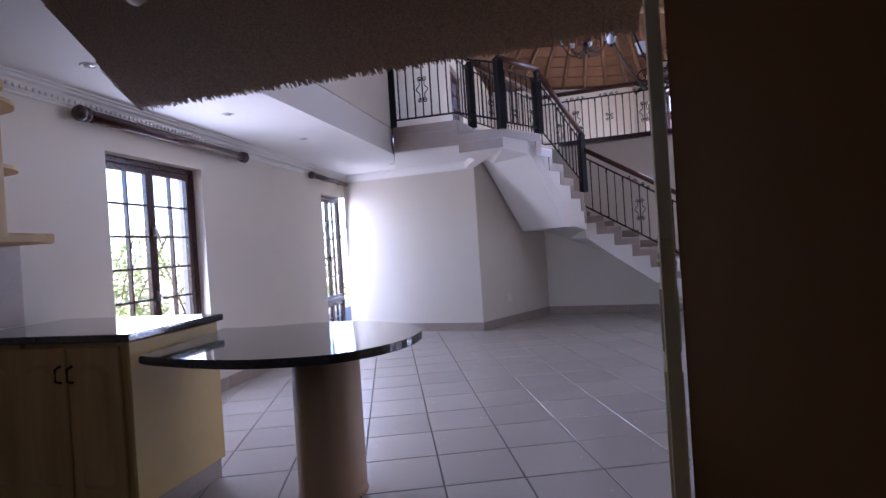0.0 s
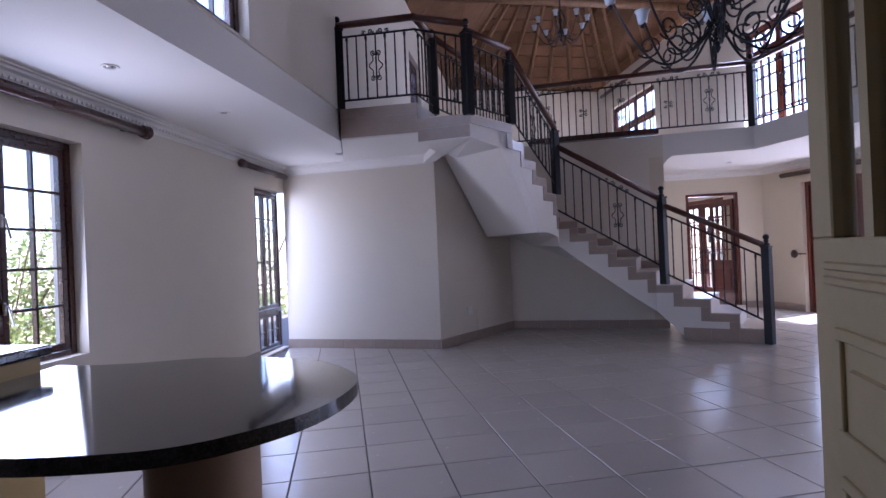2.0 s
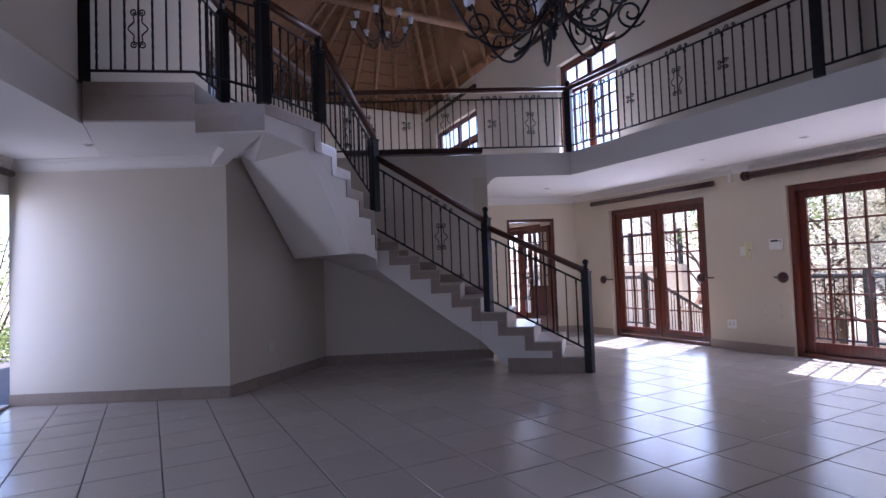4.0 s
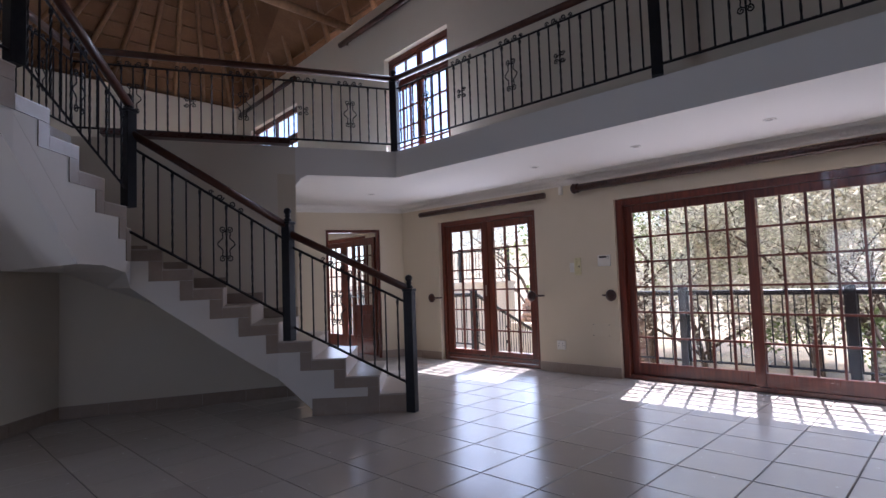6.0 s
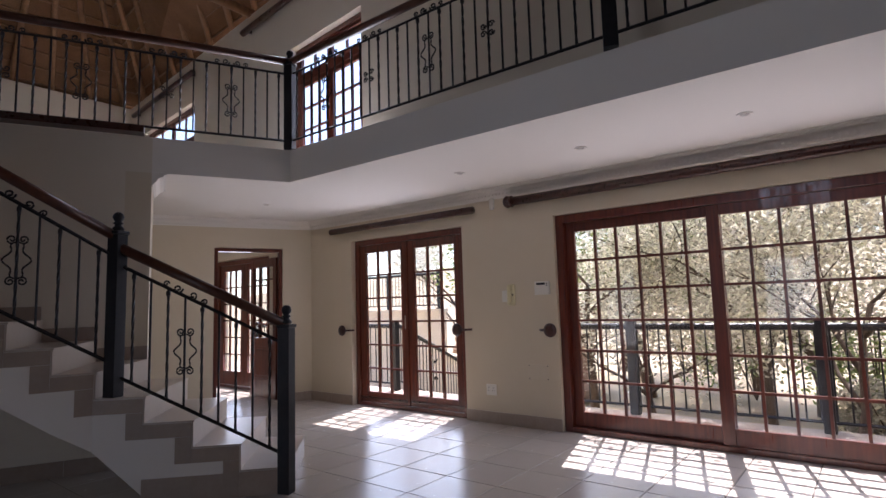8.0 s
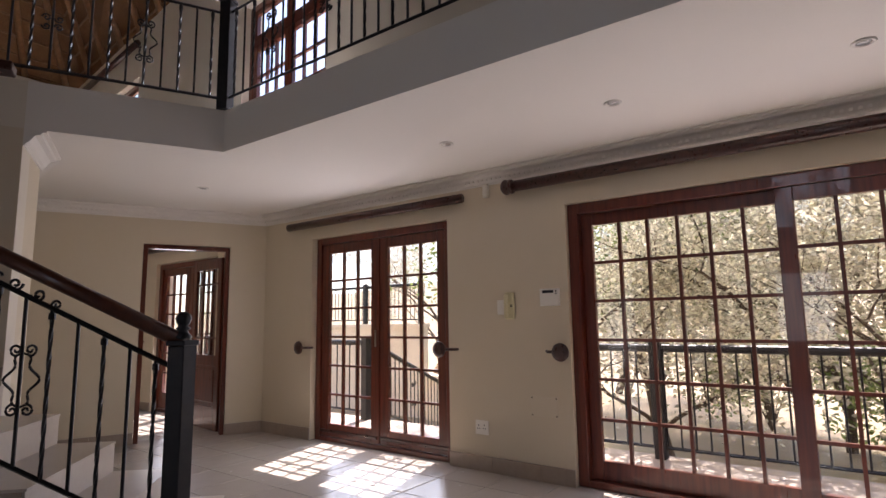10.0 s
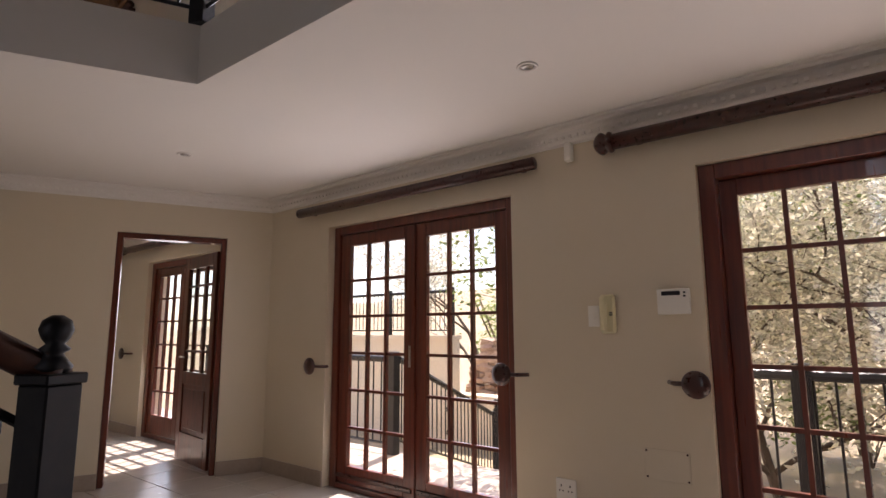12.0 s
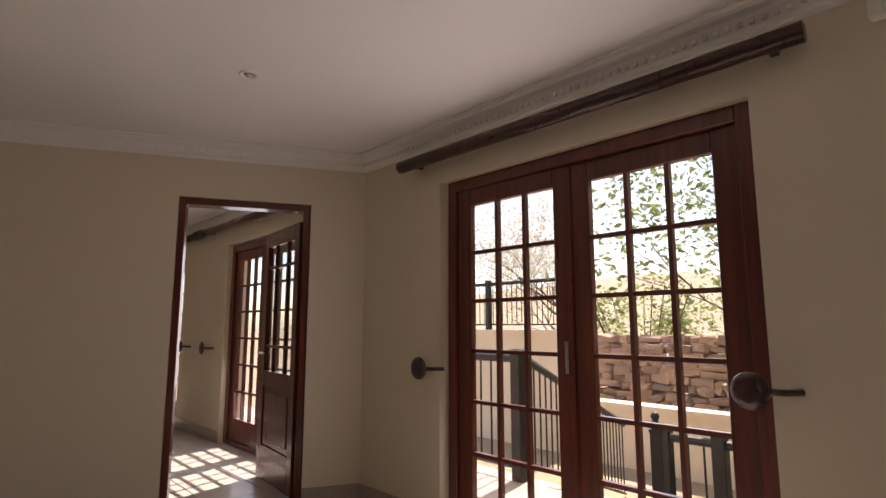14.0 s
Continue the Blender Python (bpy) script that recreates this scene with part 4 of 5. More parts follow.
def tieback(y, z, way=1):
    t = thing("curtain_tieback", east(y, z), "dark round wooden curtain tieback on a peg", "curtain tieback", "curtain tiebacks")
    part("peg", tube(bmesh.new(), [(0.0, -0.075, 0), (way * 0.11, -0.06, 0), (way * 0.15, 0.0, 0)], 0.012, 8), DARKWOOD, t, smooth=True)
    part("disc", lathe(bmesh.new(), [(0.062, 0.0), (0.07, 0.006), (0.067, 0.016), (0.035, 0.022), (0.012, 0.026)], 24, pose(0, -0.07, 0, 90, 0, 0)), DARKWOOD, t, smooth=True)


tieback(9.84, 0.96)
tieback(7.94, 0.98)
tieback(6.80, 0.98, -1)
tieback(13.62, 0.98)
tieback(14.35, 0.98)


def keypad():
    t = thing("alarm_keypad", east(6.98, 1.33), "white plastic alarm keypad with a dark display", "alarm keypad")
    part("housing", boxes((0, 0.165, -0.028, 0, 0, 0.135), bevel=0.005), PLASTIC, t)
    part("display", boxes((0.025, 0.12, -0.0295, -0.0275, 0.1, 0.122)), IRON, t, "dark display")
    part("button", boxes((0.135, 0.147, -0.031, -0.027, 0.108, 0.118), (0.135, 0.147, -0.031, -0.027, 0.09, 0.1)), IRON, t)
    t = thing("intercom_handset", east(7.30, 1.23), "yellowed plastic intercom handset on its wall base", "intercom")
    part("base", boxes((0.0, 0.085, -0.03, 0, 0.0, 0.22), bevel=0.01), YELLOWED, t)
    part("handset", boxes((0.006, 0.045, -0.06, -0.0305, 0.008, 0.212), bevel=0.012), YELLOWED, t)
    part("button", boxes((0.056, 0.074, -0.033, -0.0295, 0.1, 0.108), (0.056, 0.074, -0.033, -0.0295, 0.112, 0.12)), IRON, t)
    t = thing("light_switch", east(7.38, 1.27), "white plastic light switch", "light switch")
    part("plate", boxes((0, 0.07, -0.01, 0, 0, 0.12), bevel=0.003), PLASTIC, t)
    part("rocker", boxes((0.025, 0.045, -0.015, -0.0102, 0.045, 0.075), bevel=0.002), PLASTIC, t)
    t = thing("motion_sensor", east(7.48, 2.27), "small white motion sensor under the cornice", "motion sensor")
    part("housing", boxes((0, 0.05, -0.045, 0, 0, 0.12), bevel=0.008), PLASTIC, t)
    part("lens", boxes((0.01, 0.04, -0.048, -0.0455, 0.02, 0.06), bevel=0.001), PLASTIC, t)
    t = thing("wall_socket", east(7.62, 0.29), "white plastic wall socket", "wall socket")
    part("plate", boxes((0, 0.125, -0.012, 0, 0, 0.115), bevel=0.003), PLASTIC, t)
    for hole in ((0.03, 0.037, -0.0128, -0.0118, 0.07, 0.082), (0.02, 0.027, -0.0128, -0.0118, 0.045, 0.053), (0.04, 0.047, -0.0128, -0.0118, 0.045, 0.053), (0.085, 0.092, -0.0128, -0.0118, 0.07, 0.082), (0.075, 0.082, -0.0128, -0.0118, 0.045, 0.053), (0.095, 0.102, -0.0128, -0.0118, 0.045, 0.053)):
        part("pin_hole", boxes(hole), IRON, t)
    t = thing("blank_wall_plate", east(7.10, 0.48), "cream painted square blank plate with four screws", "wall plate")
    part("plate", boxes((0, 0.23, -0.006, 0, 0, 0.155), bevel=0.002), CREAM, t)
    for x in (0.012, 0.218):
        for z in (0.012, 0.143):
            part("screw", lathe(bmesh.new(), [(0.006, 0), (0.005, 0.003)], 8, pose(x, -0.006, z, 90, 0, 0)), DARKWOOD, t)
    mb, _ = along(BEND, INNER)
    t = thing("wall_socket", mb @ pose(0.63, 0, 0.35), "white plastic wall socket under the stairs", "wall socket")
    part("plate", boxes((0, 0.12, -0.012, 0, 0, 0.12), bevel=0.003), PLASTIC, t)
    t = thing("cable_cover", mb @ pose(0.86, 0, 0.13), "thin white cable running up the wall", "cable")
    part("cable", tube(bmesh.new(), [(0, -0.006, 0), (0, -0.006, 0.28)], 0.005, 6), PLASTIC, t)


keypad()


def downlight(x, y, z=CEILING):
    t = thing("downlight", pose(x, y, z, 180, 0, 0), "small round recessed ceiling downlight, switched off", "downlight", "ceiling downlights")
    part("rim", lathe(bmesh.new(), [(0.05, 0.0), (0.052, 0.004), (0.046, 0.009), (0.036, 0.006), (0.034, 0.001)], 20), CEIL, t, "white ring", smooth=True)
    part("bulb", lathe(bmesh.new(), [(0.032, 0.002), (0.026, 0.008), (0.012, 0.01)], 16), CHROME, t, "silvery lamp face", smooth=True)


for p in ((7.04, 9.79), (7.43, 7.25), (7.44, 6.04), (7.46, 4.86), (-0.55, 5.68), (-0.1, 6.79), (0.84, 8.75), (-1.0, 4.41)):
    downlight(*p)


# ---- cornice and skirting ----
def strip(name, p, q, prof, mat, z, flip=-1, label="", label_parent=None):
    """A moulding along a wall's inner face (at the right hand of p to q)."""
    m, length = along(p, q)
    bm = bmesh.new()
    a = [bm.verts.new((0.0, -u, z + v)) for u, v in prof]
    b = [bm.verts.new((length, -u, z + v)) for u, v in prof]
    bm.faces.new(a)
    bm.faces.new(b[::-1])
    for i in range(len(prof)):
        j = (i + 1) % len(prof)
        bm.faces.new((a[i], a[j], b[j], b[i]))
    ob = part(name, bm, mat, None, label, kind="structure")
    ob.matrix_basis = m
    return ob


CORN = [(-0.001, -0.11), (0.012, -0.11), (0.014, -0.095), (0.03, -0.085), (0.045, -0.06), (0.06, -0.04), (0.09, -0.03), (0.095, -0.015), (0.12, -0.012), (0.12, -0.001), (-0.001, -0.001)]
WEST0 = (-2.86, 0.12)
for p, q in ((WEST0, LW_FAR), (LW_FAR, BEND), ((5.75, 9.77), (6.0, 11.62)), (HALL_LEFT, HALL_CORNER), (HALL_CORNER, (8.3, -3.0)), (WALL_END, (5.75, 9.77)), ((8.3, 16.2), (8.3, 10.7))):
    strip("cornice", p, q, CORN, CEIL, CEILING)


def dentils(p, q):
    m, length = along(p, q)
    bm = bmesh.new()
    for i in range(int(length / 0.045)):
        x = 0.02 + i * 0.045
        box(bm, x, x + 0.02, -0.052, -0.03, CEILING - 0.078, CEILING - 0.058)
    ob = part("dentil_band", bm, CEIL, None, kind="structure")
    ob.matrix_basis = m


for p, q in ((lw(2.0), LW_FAR), (HALL_LEFT, HALL_CORNER), (HALL_CORNER, (8.3, 2.0))):
    dentils(p, q)

SK = [(-0.001, 0.001), (0.012, 0.001), (0.012, 0.118), (0.009, 0.121), (-0.001, 0.121)]


def skirting(p, q, gaps=()):
    m, length = along(p, q)
    d = Vector((q[0] - p[0], q[1] - p[1])).normalized()
    cuts, last = [], 0.0
    for a, b in sorted(gaps):
        cuts.append((last, a))
        last = b
    cuts.append((last, length))
    for a, b in cuts:
        x = a
        while x < b - 0.02:
            e = min(x + 0.43, b)
            strip("baseboard", (p[0] + d.x * x, p[1] + d.y * x), (p[0] + d.x * (e - 0.003), p[1] + d.y * (e - 0.003)), SK, SKIRT, 0)
            x = e


skirting(lw(4.9), lw(8.97))
skirting(LW_FAR, BEND)
skirting(BEND, INNER)
skirting(INNER, WALL_END)
skirting((5.75, 9.77), (6.0, 11.62))
skirting(HALL_LEFT, HALL_CORNER, [(D0, D1)])
skirting(HALL_CORNER, (8.3, -1.0), [(YR - 9.73, YR - 7.89), (YR - 6.75, YR - 2.9)])
skirting((8.3, 16.2), (8.3, 10.85), [(0.4, 1.6), (3.0, 4.6)])


# ---- chandeliers ----
def arm_path(kind):
    pts = []
    if kind == "big":
        for i in range(29):
            f = i / 28
            pts.append((0.04 + 0.62 * f, 0, 0.18 - 0.30 * math.sin(f * math.pi * 0.9) + 0.42 * f * f))
    else:
        for i in range(17):
            f = i / 16
            pts.append((0.03 + 0.33 * f, 0, 0.1 - 0.16 * math.sin(f * math.pi) + 0.12 * f))
    return pts


def chandelier(x, y, z, kind, arms, drop, label):
    """z: the tip at the bottom."""
    t = thing("chandelier", pose(x, y, z, 0, 0, 12), label, "chandelier")
    big = kind == "big"
    bm = bmesh.new()
    if big:
        lathe(bm, [(0.004, 0.0), (0.02, 0.03), (0.012, 0.05), (0.03, 0.06), (0.015, 0.075)], 12)
        for i in range(10):
            for s in (-1, 1):
                tube(bm, [((0.02 + 0.055 * math.sin(f * math.pi)) * math.cos(i * 0.628 + s * f * 2.2), (0.02 + 0.055 * math.sin(f * math.pi)) * math.sin(i * 0.628 + s * f * 2.2), 0.075 + 0.15 * f) for f in [k / 8 for k in range(9)]], 0.004, 4)
    else:
        lathe(bm, [(0.003, 0.0), (0.02, 0.03), (0.01, 0.05), (0.035, 0.09), (0.045, 0.13), (0.02, 0.17), (0.012, 0.24), (0.03, 0.28), (0.012, 0.33)], 12)
    part("basket" if big else "stem", bm, IRON, t, smooth=not big)
    part("rod", tube(bmesh.new(), [(0, 0, 0.2), (0, 0, drop)], 0.011, 8), IRON, t)
    for i in range(arms):
        mm = pose(0, 0, 0, 0, 0, 360 * i / arms)
        bm = bmesh.new()
        tube(bm, arm_path(kind), 0.0085 if big else 0.006, 6)
        if big:
            scroll(bm, 0.24, 0.11, 0.11, 1, 1.5, 0.0075, 0, 30, 1.2)
            scroll(bm, 0.42, 0.12, 0.085, -1, 1.5, 0.007, 0, 26, -0.6)
            scroll(bm, 0.14, 0.33, 0.09, -1, 1.3, 0.007, 0, 22, 0.3)
            tube(bm, [(0.02, 0, 0.2), (0.1, 0, 0.45), (0.06, 0, 0.75), (0.015, 0, 0.95)], 0.007, 5)
            ex, ez = 0.66, 0.45
        else:
            scroll(bm, 0.16, 0.02, 0.05, 1, 1.3, 0.005, 0, 16, 0.8)
            tube(bm, [(0.015, 0, 0.12), (0.09, 0, 0.28), (0.012, 0, 0.45)], 0.005, 5)
            ex, ez = 0.36, 0.22
        for v in bm.verts:
            v.co = mm @ v.co
        part("arm", bm, IRON, t)
        s = 0.85 if big else 0.62
        bm = bmesh.new()
        lathe(bm, [(0.012, -0.03), (0.02, -0.01), (0.012, 0.0)], 10, mm @ pose(ex, 0, ez))
        part("candle_cup", bm, IRON, t, smooth=True)
        bm = bmesh.new()
        prof = [(0.018 * s, 0), (0.04 * s, 0.012 * s), (0.046 * s, 0.05 * s), (0.05 * s, 0.085 * s), (0.07 * s, 0.12 * s), (0.066 * s, 0.12 * s), (0.045 * s, 0.085 * s), (0.04 * s, 0.05 * s), (0.034 * s, 0.016 * s), (0.01, 0.008 * s)]
        lathe(bm, prof, 16, mm @ pose(ex, 0, ez + 0.001))
        part("shade", bm, FROST, t, "bell shaped opal glass shade", smooth=True)
    return t


chandelier(3.3, 5.13, 2.47, "big", 8, 6.0, "large black scrolled iron chandelier with opal shades")
chandelier(3.9, 9.0, 4.05, "small", 8, 4.2, "smaller black iron chandelier with opal shades below a roof beam")


# ---- kitchen wall units, cable ----
def wall_cupboard():
    y0, y1 = 3.0, 4.2
    p, q = lw(y0), lw(y1)
    m, w = along(p, q)
    t = thing("wall_cupboard", m, "cream wooden kitchen wall cupboard with open curved end shelves", "cupboard")
    part("carcass", boxes((0, w, -0.32, -0.002, 1.49, 2.25)), PINE, t)
    part("light_pelmet", boxes((0, w + 0.28, -0.34, -0.002, 1.43, 1.488), bevel=0.01), PINE, t)
    d = part("door", boxes((0.45, w - 0.01, -0.342, -0.322, 1.46, 2.24), bevel=0.004), PINE, t)
    part("raised_panel", boxes((0.53, w - 0.09, -0.348, -0.3425, 1.54, 2.16), bevel=0.002), PINE, d)
    part("cornice_moulding", boxes((0, w + 0.02, -0.36, -0.002, 2.251, 2.33), bevel=0.02), PINE, t)
    part("end_back", boxes((w, w + 0.16, -0.03, -0.002, 1.45, 2.25)), CREAM_P, t)
    for z in (1.85, 2.22):
        bm = bmesh.new()
        pts = [(w, -0.003), (w + 0.27, -0.003)] + [(w + 0.27 * math.cos(a), -0.3 * math.sin(a)) for a in [k * math.pi / 16 for k in range(1, 8)]] + [(w, -0.3)]
        prism(bm, pts, z, z + 0.022)
        part("shelf", bm, PINE, t)


wall_cupboard()
wp, wq = lw(2.3), lw(4.53)
m, w = along(wp, wq)
ob = part("splashback", boxes((0, w, -0.008, -0.001, 0.95, 1.44)), SKIRT, None, kind="structure")
ob.matrix_basis = m
t = thing("hanging_cable", pose(1.485, 1.95, 2.6), "thin loose white cable hanging down the dark wall", "cable")
part("cable", tube(bmesh.new(), [(0, 0, 0), (-0.01, -0.06, -0.18), (-0.02, -0.16, -0.3), (-0.02, -0.20, -0.42), (-0.02, -0.17, -0.55), (-0.02, -0.14, -0.62)], 0.006, 7), PLASTIC, t, smooth=True)


# ---- small upper pieces ----
t = thing("dark_beam", pose(0, 0, UPPER), "dark wooden plank lying on the gallery edge", "beam")
m, w = along((5.42, 9.21), (3.75, 10.0))
part("plank", boxes((0, w, 0.02, 0.16, 0.0, 0.06), bevel=0.006), DARKWOOD, t).matrix_basis = m
for p, q, z in (((7.70, 11.25), (7.47, 8.75), 5.32), ((8.1, 15.9), (7.85, 13.0), 5.3)):
    curtain_pole(p, q, z, 0.045, (0, 0), "dark stained wooden curtain pole above the upper window")


# ---- outside ----
def balustrade(p, q, z, h, label):
    m, length = along(p, q)
    t = thing("terrace_railing", m @ pose(0, 0, z), label, "railing", "terrace railings")
    part("top_rail", tube(bmesh.new(), [(0, 0, h), (length, 0, h)], 0.035, 8), IRON, t)
    part("bottom_rail", tube(bmesh.new(), [(0, 0, 0.1), (length, 0, 0.1)], 0.015, 4), IRON, t)
    n = int(length / 0.12)
    for i in range(n):
        x = (i + 0.5) * length / n
        part("baluster", tube(bmesh.new(), [(x, 0, 0.1), (x, 0, h)], 0.009, 5), IRON, t)
    for i in range(max(2, round(length / 1.9)) + 1):
        x = length * i / max(2, round(length / 1.9))
        part("post", boxes((x - 0.05, x + 0.05, -0.05, 0.05, 0, h + 0.08), bevel=0.006), IRON, t)


BR = "black iron terrace railing with thin upright bars"
balustrade((9.62, 8.3), (9.62, -2.5), -0.03, 0.98, BR)
balustrade((9.62, 14.0), (9.62, 10.2), -0.03, 0.98, BR)


def garden_steps():
    """Steps from the terrace down into the garden, with an iron railing on both sides."""
    t = thing("garden_steps", pose(9.76, 8.85, -0.9), "paved garden steps going down from the terrace", "garden steps")
    for i in range(5):
        part("step", boxes((0.003 + i * 0.34, 0.34 + i * 0.34, 0.0, 1.3, 0.002, 0.87 - (i + 1) * 0.15), bevel=0.008), PAVE, t)
    for p, q, z0, z1 in (((9.7, 10.2), (12.6, 10.95), 0.95, -0.02),):
        m, length = along(p, q)
        t = thing("garden_stair_railing", m, "black iron railing going down the garden stairs", "railing", "garden stair railings")
        part("top_rail", tube(bmesh.new(), [(0, 0, z0), (length, 0, z1)], 0.035, 8), IRON, t)
        part("bottom_rail", tube(bmesh.new(), [(0, 0, z0 - 0.85), (length, 0, z1 - 0.85)], 0.014, 4), IRON, t)
        n = int(length / 0.13)
        for i in range(n):
            x = (i + 0.5) * length / n
            zt = z0 + (z1 - z0) * x / length
            part("baluster", tube(bmesh.new(), [(x, 0, zt - 0.85), (x, 0, zt)], 0.009, 5), IRON, t)
        if length > 1:
            bm = bmesh.new()
            zc = z0 + (z1 - z0) * 0.45 - 0.4
            for sx in (-1, 1):
                for sz in (-1, 1):
                    scroll(bm, length * 0.45 + sx * 0.04, zc + sz * 0.15, 0.04, sx * sz, 1.3, 0.008, 0, 16, 0)
            part("scroll_motif", bm, IRON, t)
    newel((10.42, 9.42), -0.75, 0.52, "black square iron garden post with ball finial")
    balustrade((10.45, 9.36), (10.45, 8.5), -0.72, 1.05, "black iron railing beside the garden steps")


garden_steps()

t = thing("garden_wall", pose(0, 0, 0), "cream plastered garden wall with flat coping", "garden wall")
part("wall", prism(bmesh.new(), [(14.0, 12.8), (14.25, 12.8), (14.25, 20), (14.0, 20)], -0.9, 1.08), EXTWALL, t)
part("coping", prism(bmesh.new(), [(13.95, 12.78), (14.3, 12.78), (14.3, 20.02), (13.95, 20.02)], 1.082, 1.16), EXTWALL, t)
t = thing("low_garden_wall", pose(0, 0, 0), "low cream plastered wall beside the garden stairs", "garden wall")
part("wall", prism(bmesh.new(), [(13.9, 9.8), (14.15, 9.8), (14.15, 12.76), (13.9, 12.76)], -0.9, -0.02), EXTWALL, t)
part("coping", prism(bmesh.new(), [(13.85, 9.75), (14.2, 9.75), (14.2, 12.77), (13.85, 12.77)], -0.018, 0.05), EXTWALL, t)
balustrade((14.12, 19.9), (14.12, 12.9), 1.16, 0.9, "black iron fence on top of the garden wall")


def stones():
    rng = random.Random(7)
    t = thing("rock_retaining_wall", pose(14.5, 11.0, -0.9), "dry stacked wall of rough reddish stones", "stone wall")
    for row in range(15):
        y = -1.75
        while y < 1.75:
            w = rng.uniform(0.14, 0.4)
            h = rng.uniform(0.1, 0.19)
            bm = bmesh.new()
            box(bm, -0.2, 0.2, -w / 2, w / 2, -h / 2, h / 2, bevel=0.03)
            for v in bm.verts:
                v.co += Vector((rng.uniform(-0.03, 0.03), rng.uniform(-0.03, 0.03), rng.uniform(-0.02, 0.02)))
            ob = part("stone", bm, STONE, t)
            ob.matrix_basis = pose(row * 0.05 + rng.uniform(-0.06, 0.06), y + w / 2, 0.1 + row * 0.128, rng.uniform(-8, 8), rng.uniform(-8, 8), rng.uniform(-10, 10))
            y += w * 0.97


stones()


def tree(x, y, z, h, spread, mat, leaves, seed, label, lean=0.0, leaf=0.036):
    leaves = int(leaves * 1.7)
    rng = random.Random(seed)
    t = thing("tree", pose(x, y, z), label, "tree", "garden trees")
    bm = bmesh.new()
    tips = []

    def grow(p, d, length, r, level):
        pts, rad, q, dd = [p], [r], p.copy(), d.copy()
        steps = 5
        for i in range(steps):
            dd = (dd + Vector((rng.uniform(-0.25, 0.25), rng.uniform(-0.25, 0.25), rng.uniform(-0.1, 0.18)))).normalized()
            q = q + dd * length / steps
            pts.append(q.copy())
            rad.append(r * (1 - 0.55 * (i + 1) / steps))
            if level >= 2:
                tips.append((q.copy(), level))
        tube(bm, pts, r, 6 if level < 2 else 4, taper=rad)
        if level < 4:
            for _ in range(3 if level else 5):
                k = rng.randint(2, steps)
                a = rng.uniform(0, 2 * math.pi)
                nd = (dd * 0.55 + Vector((math.cos(a), math.sin(a), rng.uniform(-0.1, 0.6))) * 0.8).normalized()
                grow(pts[k], nd, length * rng.uniform(0.6, 0.8), rad[k] * 0.65, level + 1)
    grow(Vector((0, 0, 0)), Vector((lean, rng.uniform(-0.1, 0.1), 1)).normalized(), h * 0.45, h * 0.015, 0)
    part("trunk", bm, BARK, t, smooth=True)
    bm = bmesh.new()
    for _ in range(leaves):
        c, lv = tips[rng.randrange(len(tips))]
        c = c + Vector((rng.gauss(0, spread), rng.gauss(0, spread), rng.gauss(0, spread * 0.8)))
        u = Vector((rng.uniform(-1, 1), rng.uniform(-1, 1), rng.uniform(-0.6, 0.6))).normalized()
        v = u.cross(Vector((rng.uniform(-1, 1), rng.uniform(-1, 1), rng.uniform(-1, 1)))).normalized()
        s = leaf * rng.uniform(0.6, 1.4)
        vs = [bm.verts.new(c + u * s * a + v * s * b) for a, b in ((-1, 0), (-0.2, 0.45), (1, 0), (-0.2, -0.45))]
        bm.faces.new(vs)
    part("crown", bm, mat, t, kind="stuff")


TD = "bare branching tree with dry brownish leaves"
TG = "leafy green garden tree"
tree(12.6, 5.6, -0.9, 6.0, 0.28, DRYLEAF, 15000, 1, TD, 0.1)
tree(13.6, 3.0, -0.9, 6.5, 0.3, DRYLEAF, 15000, 2, TD, -0.2)
tree(14.2, 0.2, -0.9, 6.5, 0.35, DRYLEAF, 14000, 3, TD)
tree(12.4, 8.2, -0.9, 5.6, 0.2, LEAF, 5000, 4, TD)
tree(17.5, 6.5, -0.9, 7.0, 0.4, LEAF, 16000, 5, TG)
tree(17.0, 2.0, -0.9, 8.0, 0.45, DRYLEAF, 18000, 6, TD)
tree(20.0, 10.5, -0.9, 7.0, 0.45, DRYLEAF, 12000, 8, TD)
tree(18.5, -2.5, -0.9, 8.0, 0.45, LEAF, 14000, 9, TG)
tree(17.6, 14.5, -0.9, 6.0, 0.35, DRYLEAF, 8000, 10, TD)
tree(-9.6, 8.5, -0.9, 5.0, 0.4, LEAF, 16000, 11, TG)
tree(-8.6, 13.0, -0.9, 5.0, 0.4, LEAF, 14000, 12, TG)
tree(-9.5, 4.5, -0.9, 6.0, 0.4, LEAF, 14000, 13, TG)


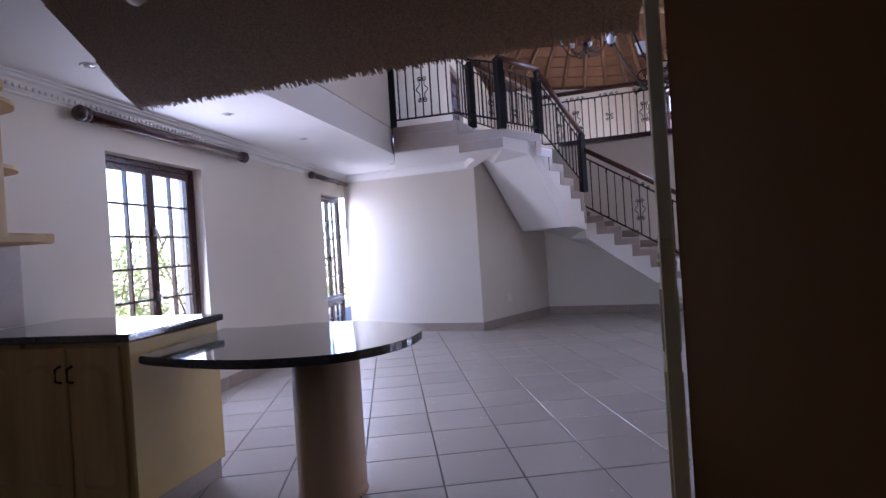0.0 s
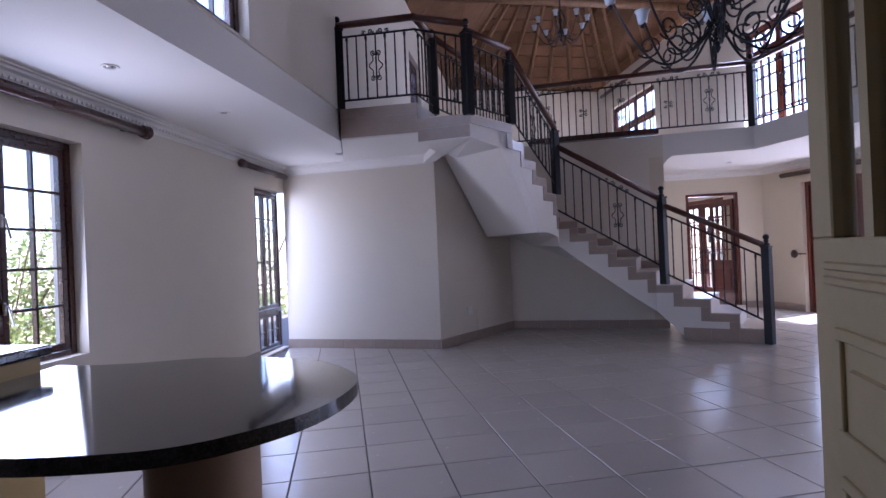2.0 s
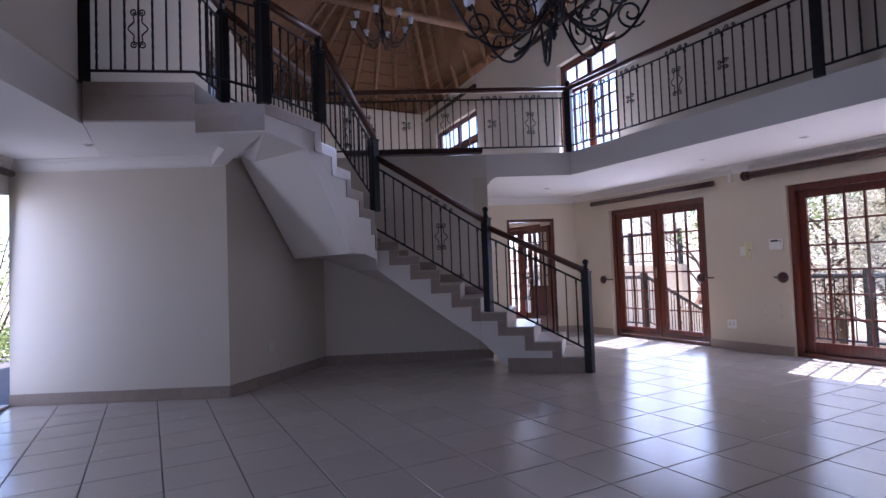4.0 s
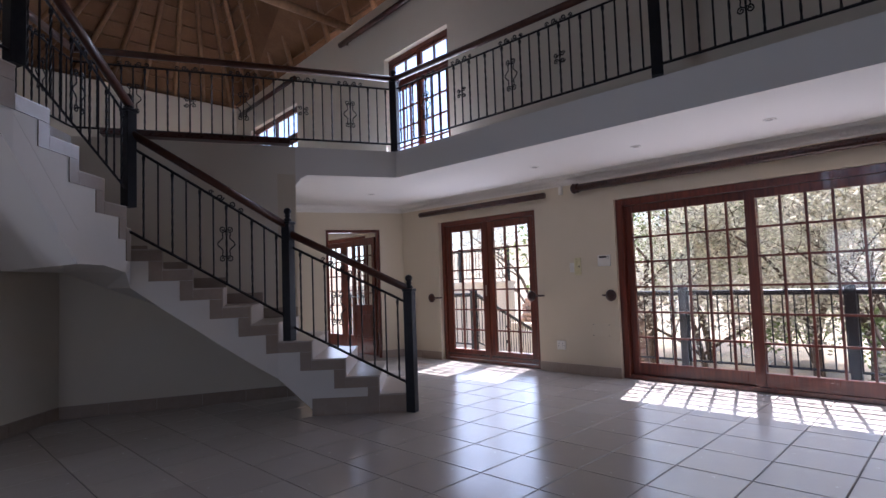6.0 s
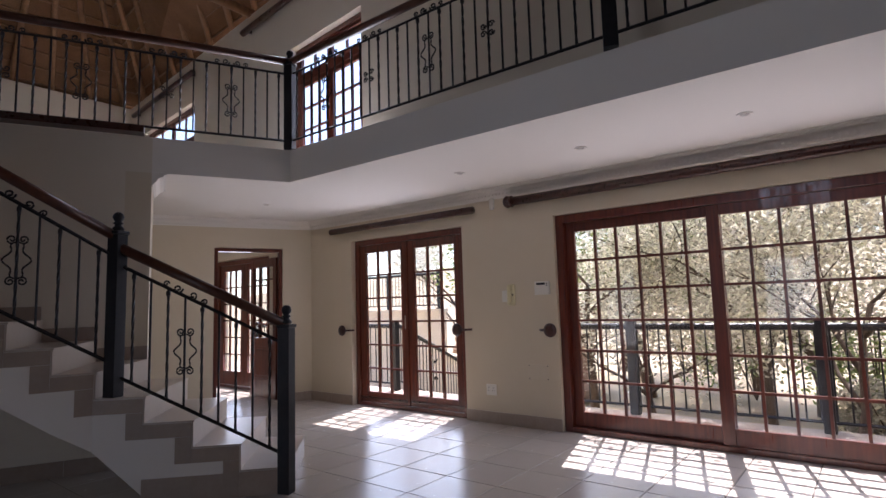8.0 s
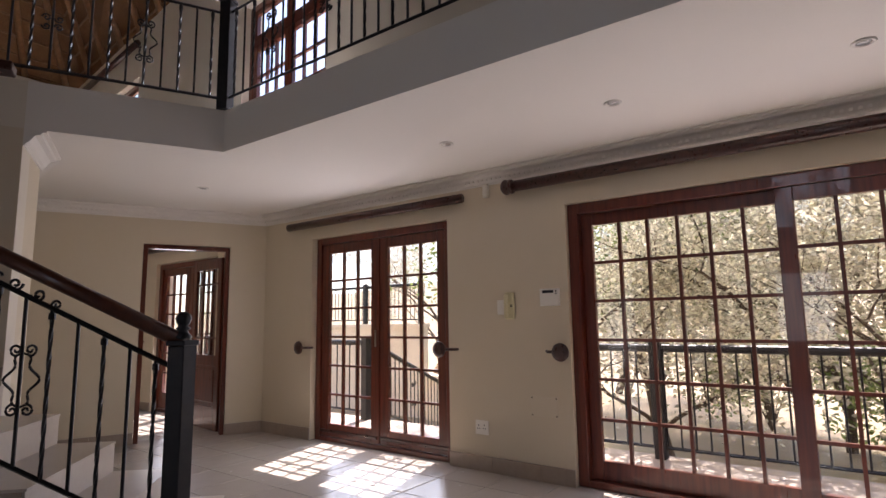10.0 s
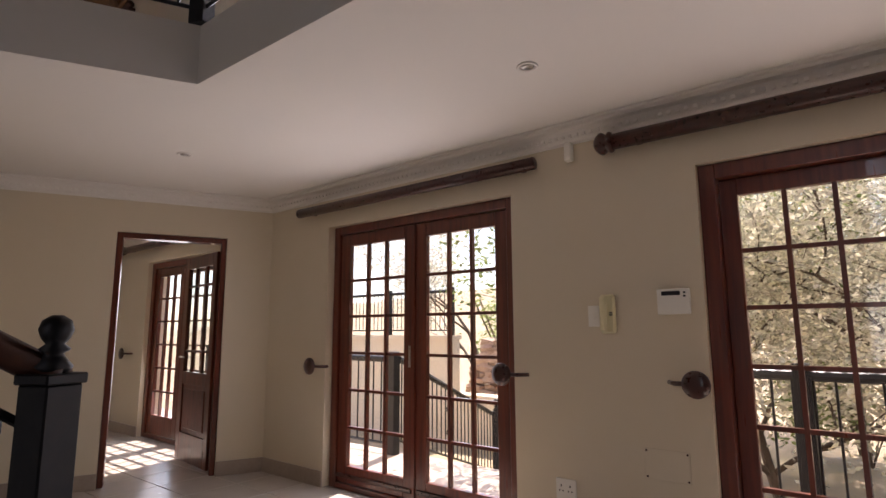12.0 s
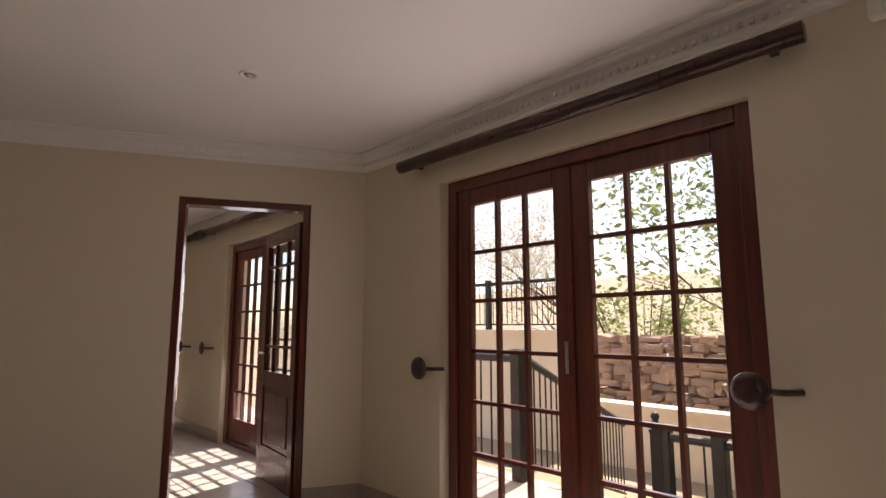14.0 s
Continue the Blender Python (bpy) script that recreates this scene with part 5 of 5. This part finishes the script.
def bush(x, y, z, r, h, n, mat, seed, label, leaf=0.05):
    rng = random.Random(seed)
    t = thing("bush", pose(x, y, z), label, "bush", "garden bushes")
    bm = bmesh.new()
    for _ in range(12):
        a = rng.uniform(0, 6.28)
        tube(bm, [(0, 0, 0), (r * 0.4 * math.cos(a), r * 0.4 * math.sin(a), h * 0.5), (r * 0.8 * math.cos(a), r * 0.8 * math.sin(a), h * 0.9)], 0.012, 4)
    part("stem", bm, BARK, t)
    bm = bmesh.new()
    blobs = [(rng.uniform(-0.6, 0.6) * r, rng.uniform(-0.6, 0.6) * r, h * rng.uniform(0.2, 0.85), r * rng.uniform(0.25, 0.5)) for _ in range(14)]
    for _ in range(n):
        b = blobs[rng.randrange(14)]
        d = Vector((rng.gauss(0, 1), rng.gauss(0, 1), rng.gauss(0, 1))).normalized() * b[3] * rng.uniform(0.6, 1.05)
        c = Vector(b[:3]) + d
        c.z = max(c.z, 0.02)
        u = Vector((rng.uniform(-1, 1), rng.uniform(-1, 1), rng.uniform(-0.6, 0.6))).normalized()
        v = u.cross(Vector((rng.uniform(-1, 1), rng.uniform(-1, 1), rng.uniform(-1, 1)))).normalized()
        s = leaf * rng.uniform(0.6, 1.4)
        vs = [bm.verts.new(c + u * s * a + v * s * b2) for a, b2 in ((-1, 0), (-0.2, 0.45), (1, 0), (-0.2, -0.45))]
        bm.faces.new(vs)
    part("crown", bm, mat, t, kind="stuff")


for k, (x, y, hh, dry) in enumerate(((11.3, 4.6, 4.6, 1), (11.6, 6.9, 4.2, 1), (11.9, 2.4, 5.0, 1), (12.8, 0.9, 5.2, 0), (15.2, 5.2, 6.0, 1), (15.8, 8.3, 5.6, 0), (14.8, 3.6, 5.4, 1))):
    tree(x, y, -0.9, hh, 0.3, DRYLEAF if dry else LEAF, 9000, 60 + k, TD if dry else TG, 0.15 if k % 2 else -0.15)
GB = "dense green garden bush"
bm = bmesh.new()
hill = [[bm.verts.new((24 + 5 * i, -40 + 8 * j, -0.95 + 0.9 * i + 0.5 * math.sin(j * 1.3 + i) * min(i, 2))) for j in range(14)] for i in range(9)]
for r0, r1 in zip(hill, hill[1:]):
    for k in range(13):
        bm.faces.new((r0[k], r0[k + 1], r1[k + 1], r1[k]))
part("hillside", bm, SOIL, kind="structure", smooth=True)
for k, (x, y, z, r, h) in enumerate(((15.6, 7.6, 1.2, 0.8, 1.3), (15.7, 6.2, 1.2, 0.9, 1.2), (15.5, 4.4, -0.9, 1.2, 2.0), (13.2, 1.8, -0.9, 0.9, 1.2), (12.6, 4.2, -0.9, 0.7, 0.9), (15.4, 1.0, -0.9, 1.2, 1.8), (14.5, -2.0, -0.9, 1.4, 1.8), (17.0, 9.6, 0.6, 1.4, 2.0), (16.4, 12.6, -0.9, 1.4, 3.2), (-8.0, 10.2, -0.9, 1.0, 2.2), (-8.4, 6.6, -0.9, 1.1, 2.0), (-7.4, 13.0, -0.9, 1.2, 2.2), (-5.0, 12.6, -0.9, 1.5, 3.1), (-3.6, 13.8, -0.9, 1.6, 3.4), (-1.5, 15.2, -0.9, 1.5, 3.3), (16.4, 6.4, -0.9, 1.5, 3.3), (16.0, 2.6, -0.9, 1.5, 3.2), (16.2, -0.6, -0.9, 1.5, 3.0))):
    bush(x, y, z, r, h, 4500, LEAF if k % 3 != 1 else DRYLEAF, 30 + k, GB if k % 3 != 1 else "dry brownish garden bush")

# ---- floor tiles ----
def floor_tiles():
    T, X0, Y0 = 0.4377, 0.931, 5.120
    inside = lambda x, y: (x > -0.21 + 0.30 * (y - 8.95) - 0.25) and x < 8.35  # noqa: E731
    hp = T / 2 - 0.003

    def tile_bm(bm, cx, cy):
        b = 0.003
        lo = [bm.verts.new((cx + sx * hp, cy + sy * hp, -0.0045)) for sx, sy in ((-1, -1), (1, -1), (1, 1), (-1, 1))]
        hi = [bm.verts.new((cx + sx * (hp - b), cy + sy * (hp - b), 0.0)) for sx, sy in ((-1, -1), (1, -1), (1, 1), (-1, 1))]
        bm.faces.new(hi)
        for i in range(4):
            j = (i + 1) % 4
            bm.faces.new((lo[i], lo[j], hi[j], hi[i]))
    bm = bmesh.new()
    tile_bm(bm, 0, 0)
    shared = mesh_of("floor_tile", bm, TILE)
    floor_ob = bpy.data.objects["floor"]
    rest = bmesh.new()
    near = []
    for i in range(-12, 18):
        for j in range(-20, 26):
            cx, cy = X0 + (i + 0.5) * T, Y0 + (j + 0.5) * T
            if not inside(cx, cy) or cy < -3:
                continue
            if cx < -0.4 + 0.3 * cy - 2.4 and cy > 9:
                continue
            near.append((abs(cy - 6.6) / 1.15 + max(0.0, abs(cx - 4.3) - 2) * 0.6, cx, cy))
    near.sort()
    for k, (_, cx, cy) in enumerate(near):
        if k < 300:
            ob = new("tile", shared)
            ob.parent = floor_ob
            ob.matrix_basis = pose(cx, cy, random.uniform(-0.0005, 0.0005), random.uniform(-0.06, 0.06), random.uniform(-0.06, 0.06), 90 * random.randrange(4))
        else:
            tile_bm(rest, cx, cy)
    part("tiles_far", rest, TILE, floor_ob, kind="stuff")


floor_tiles()
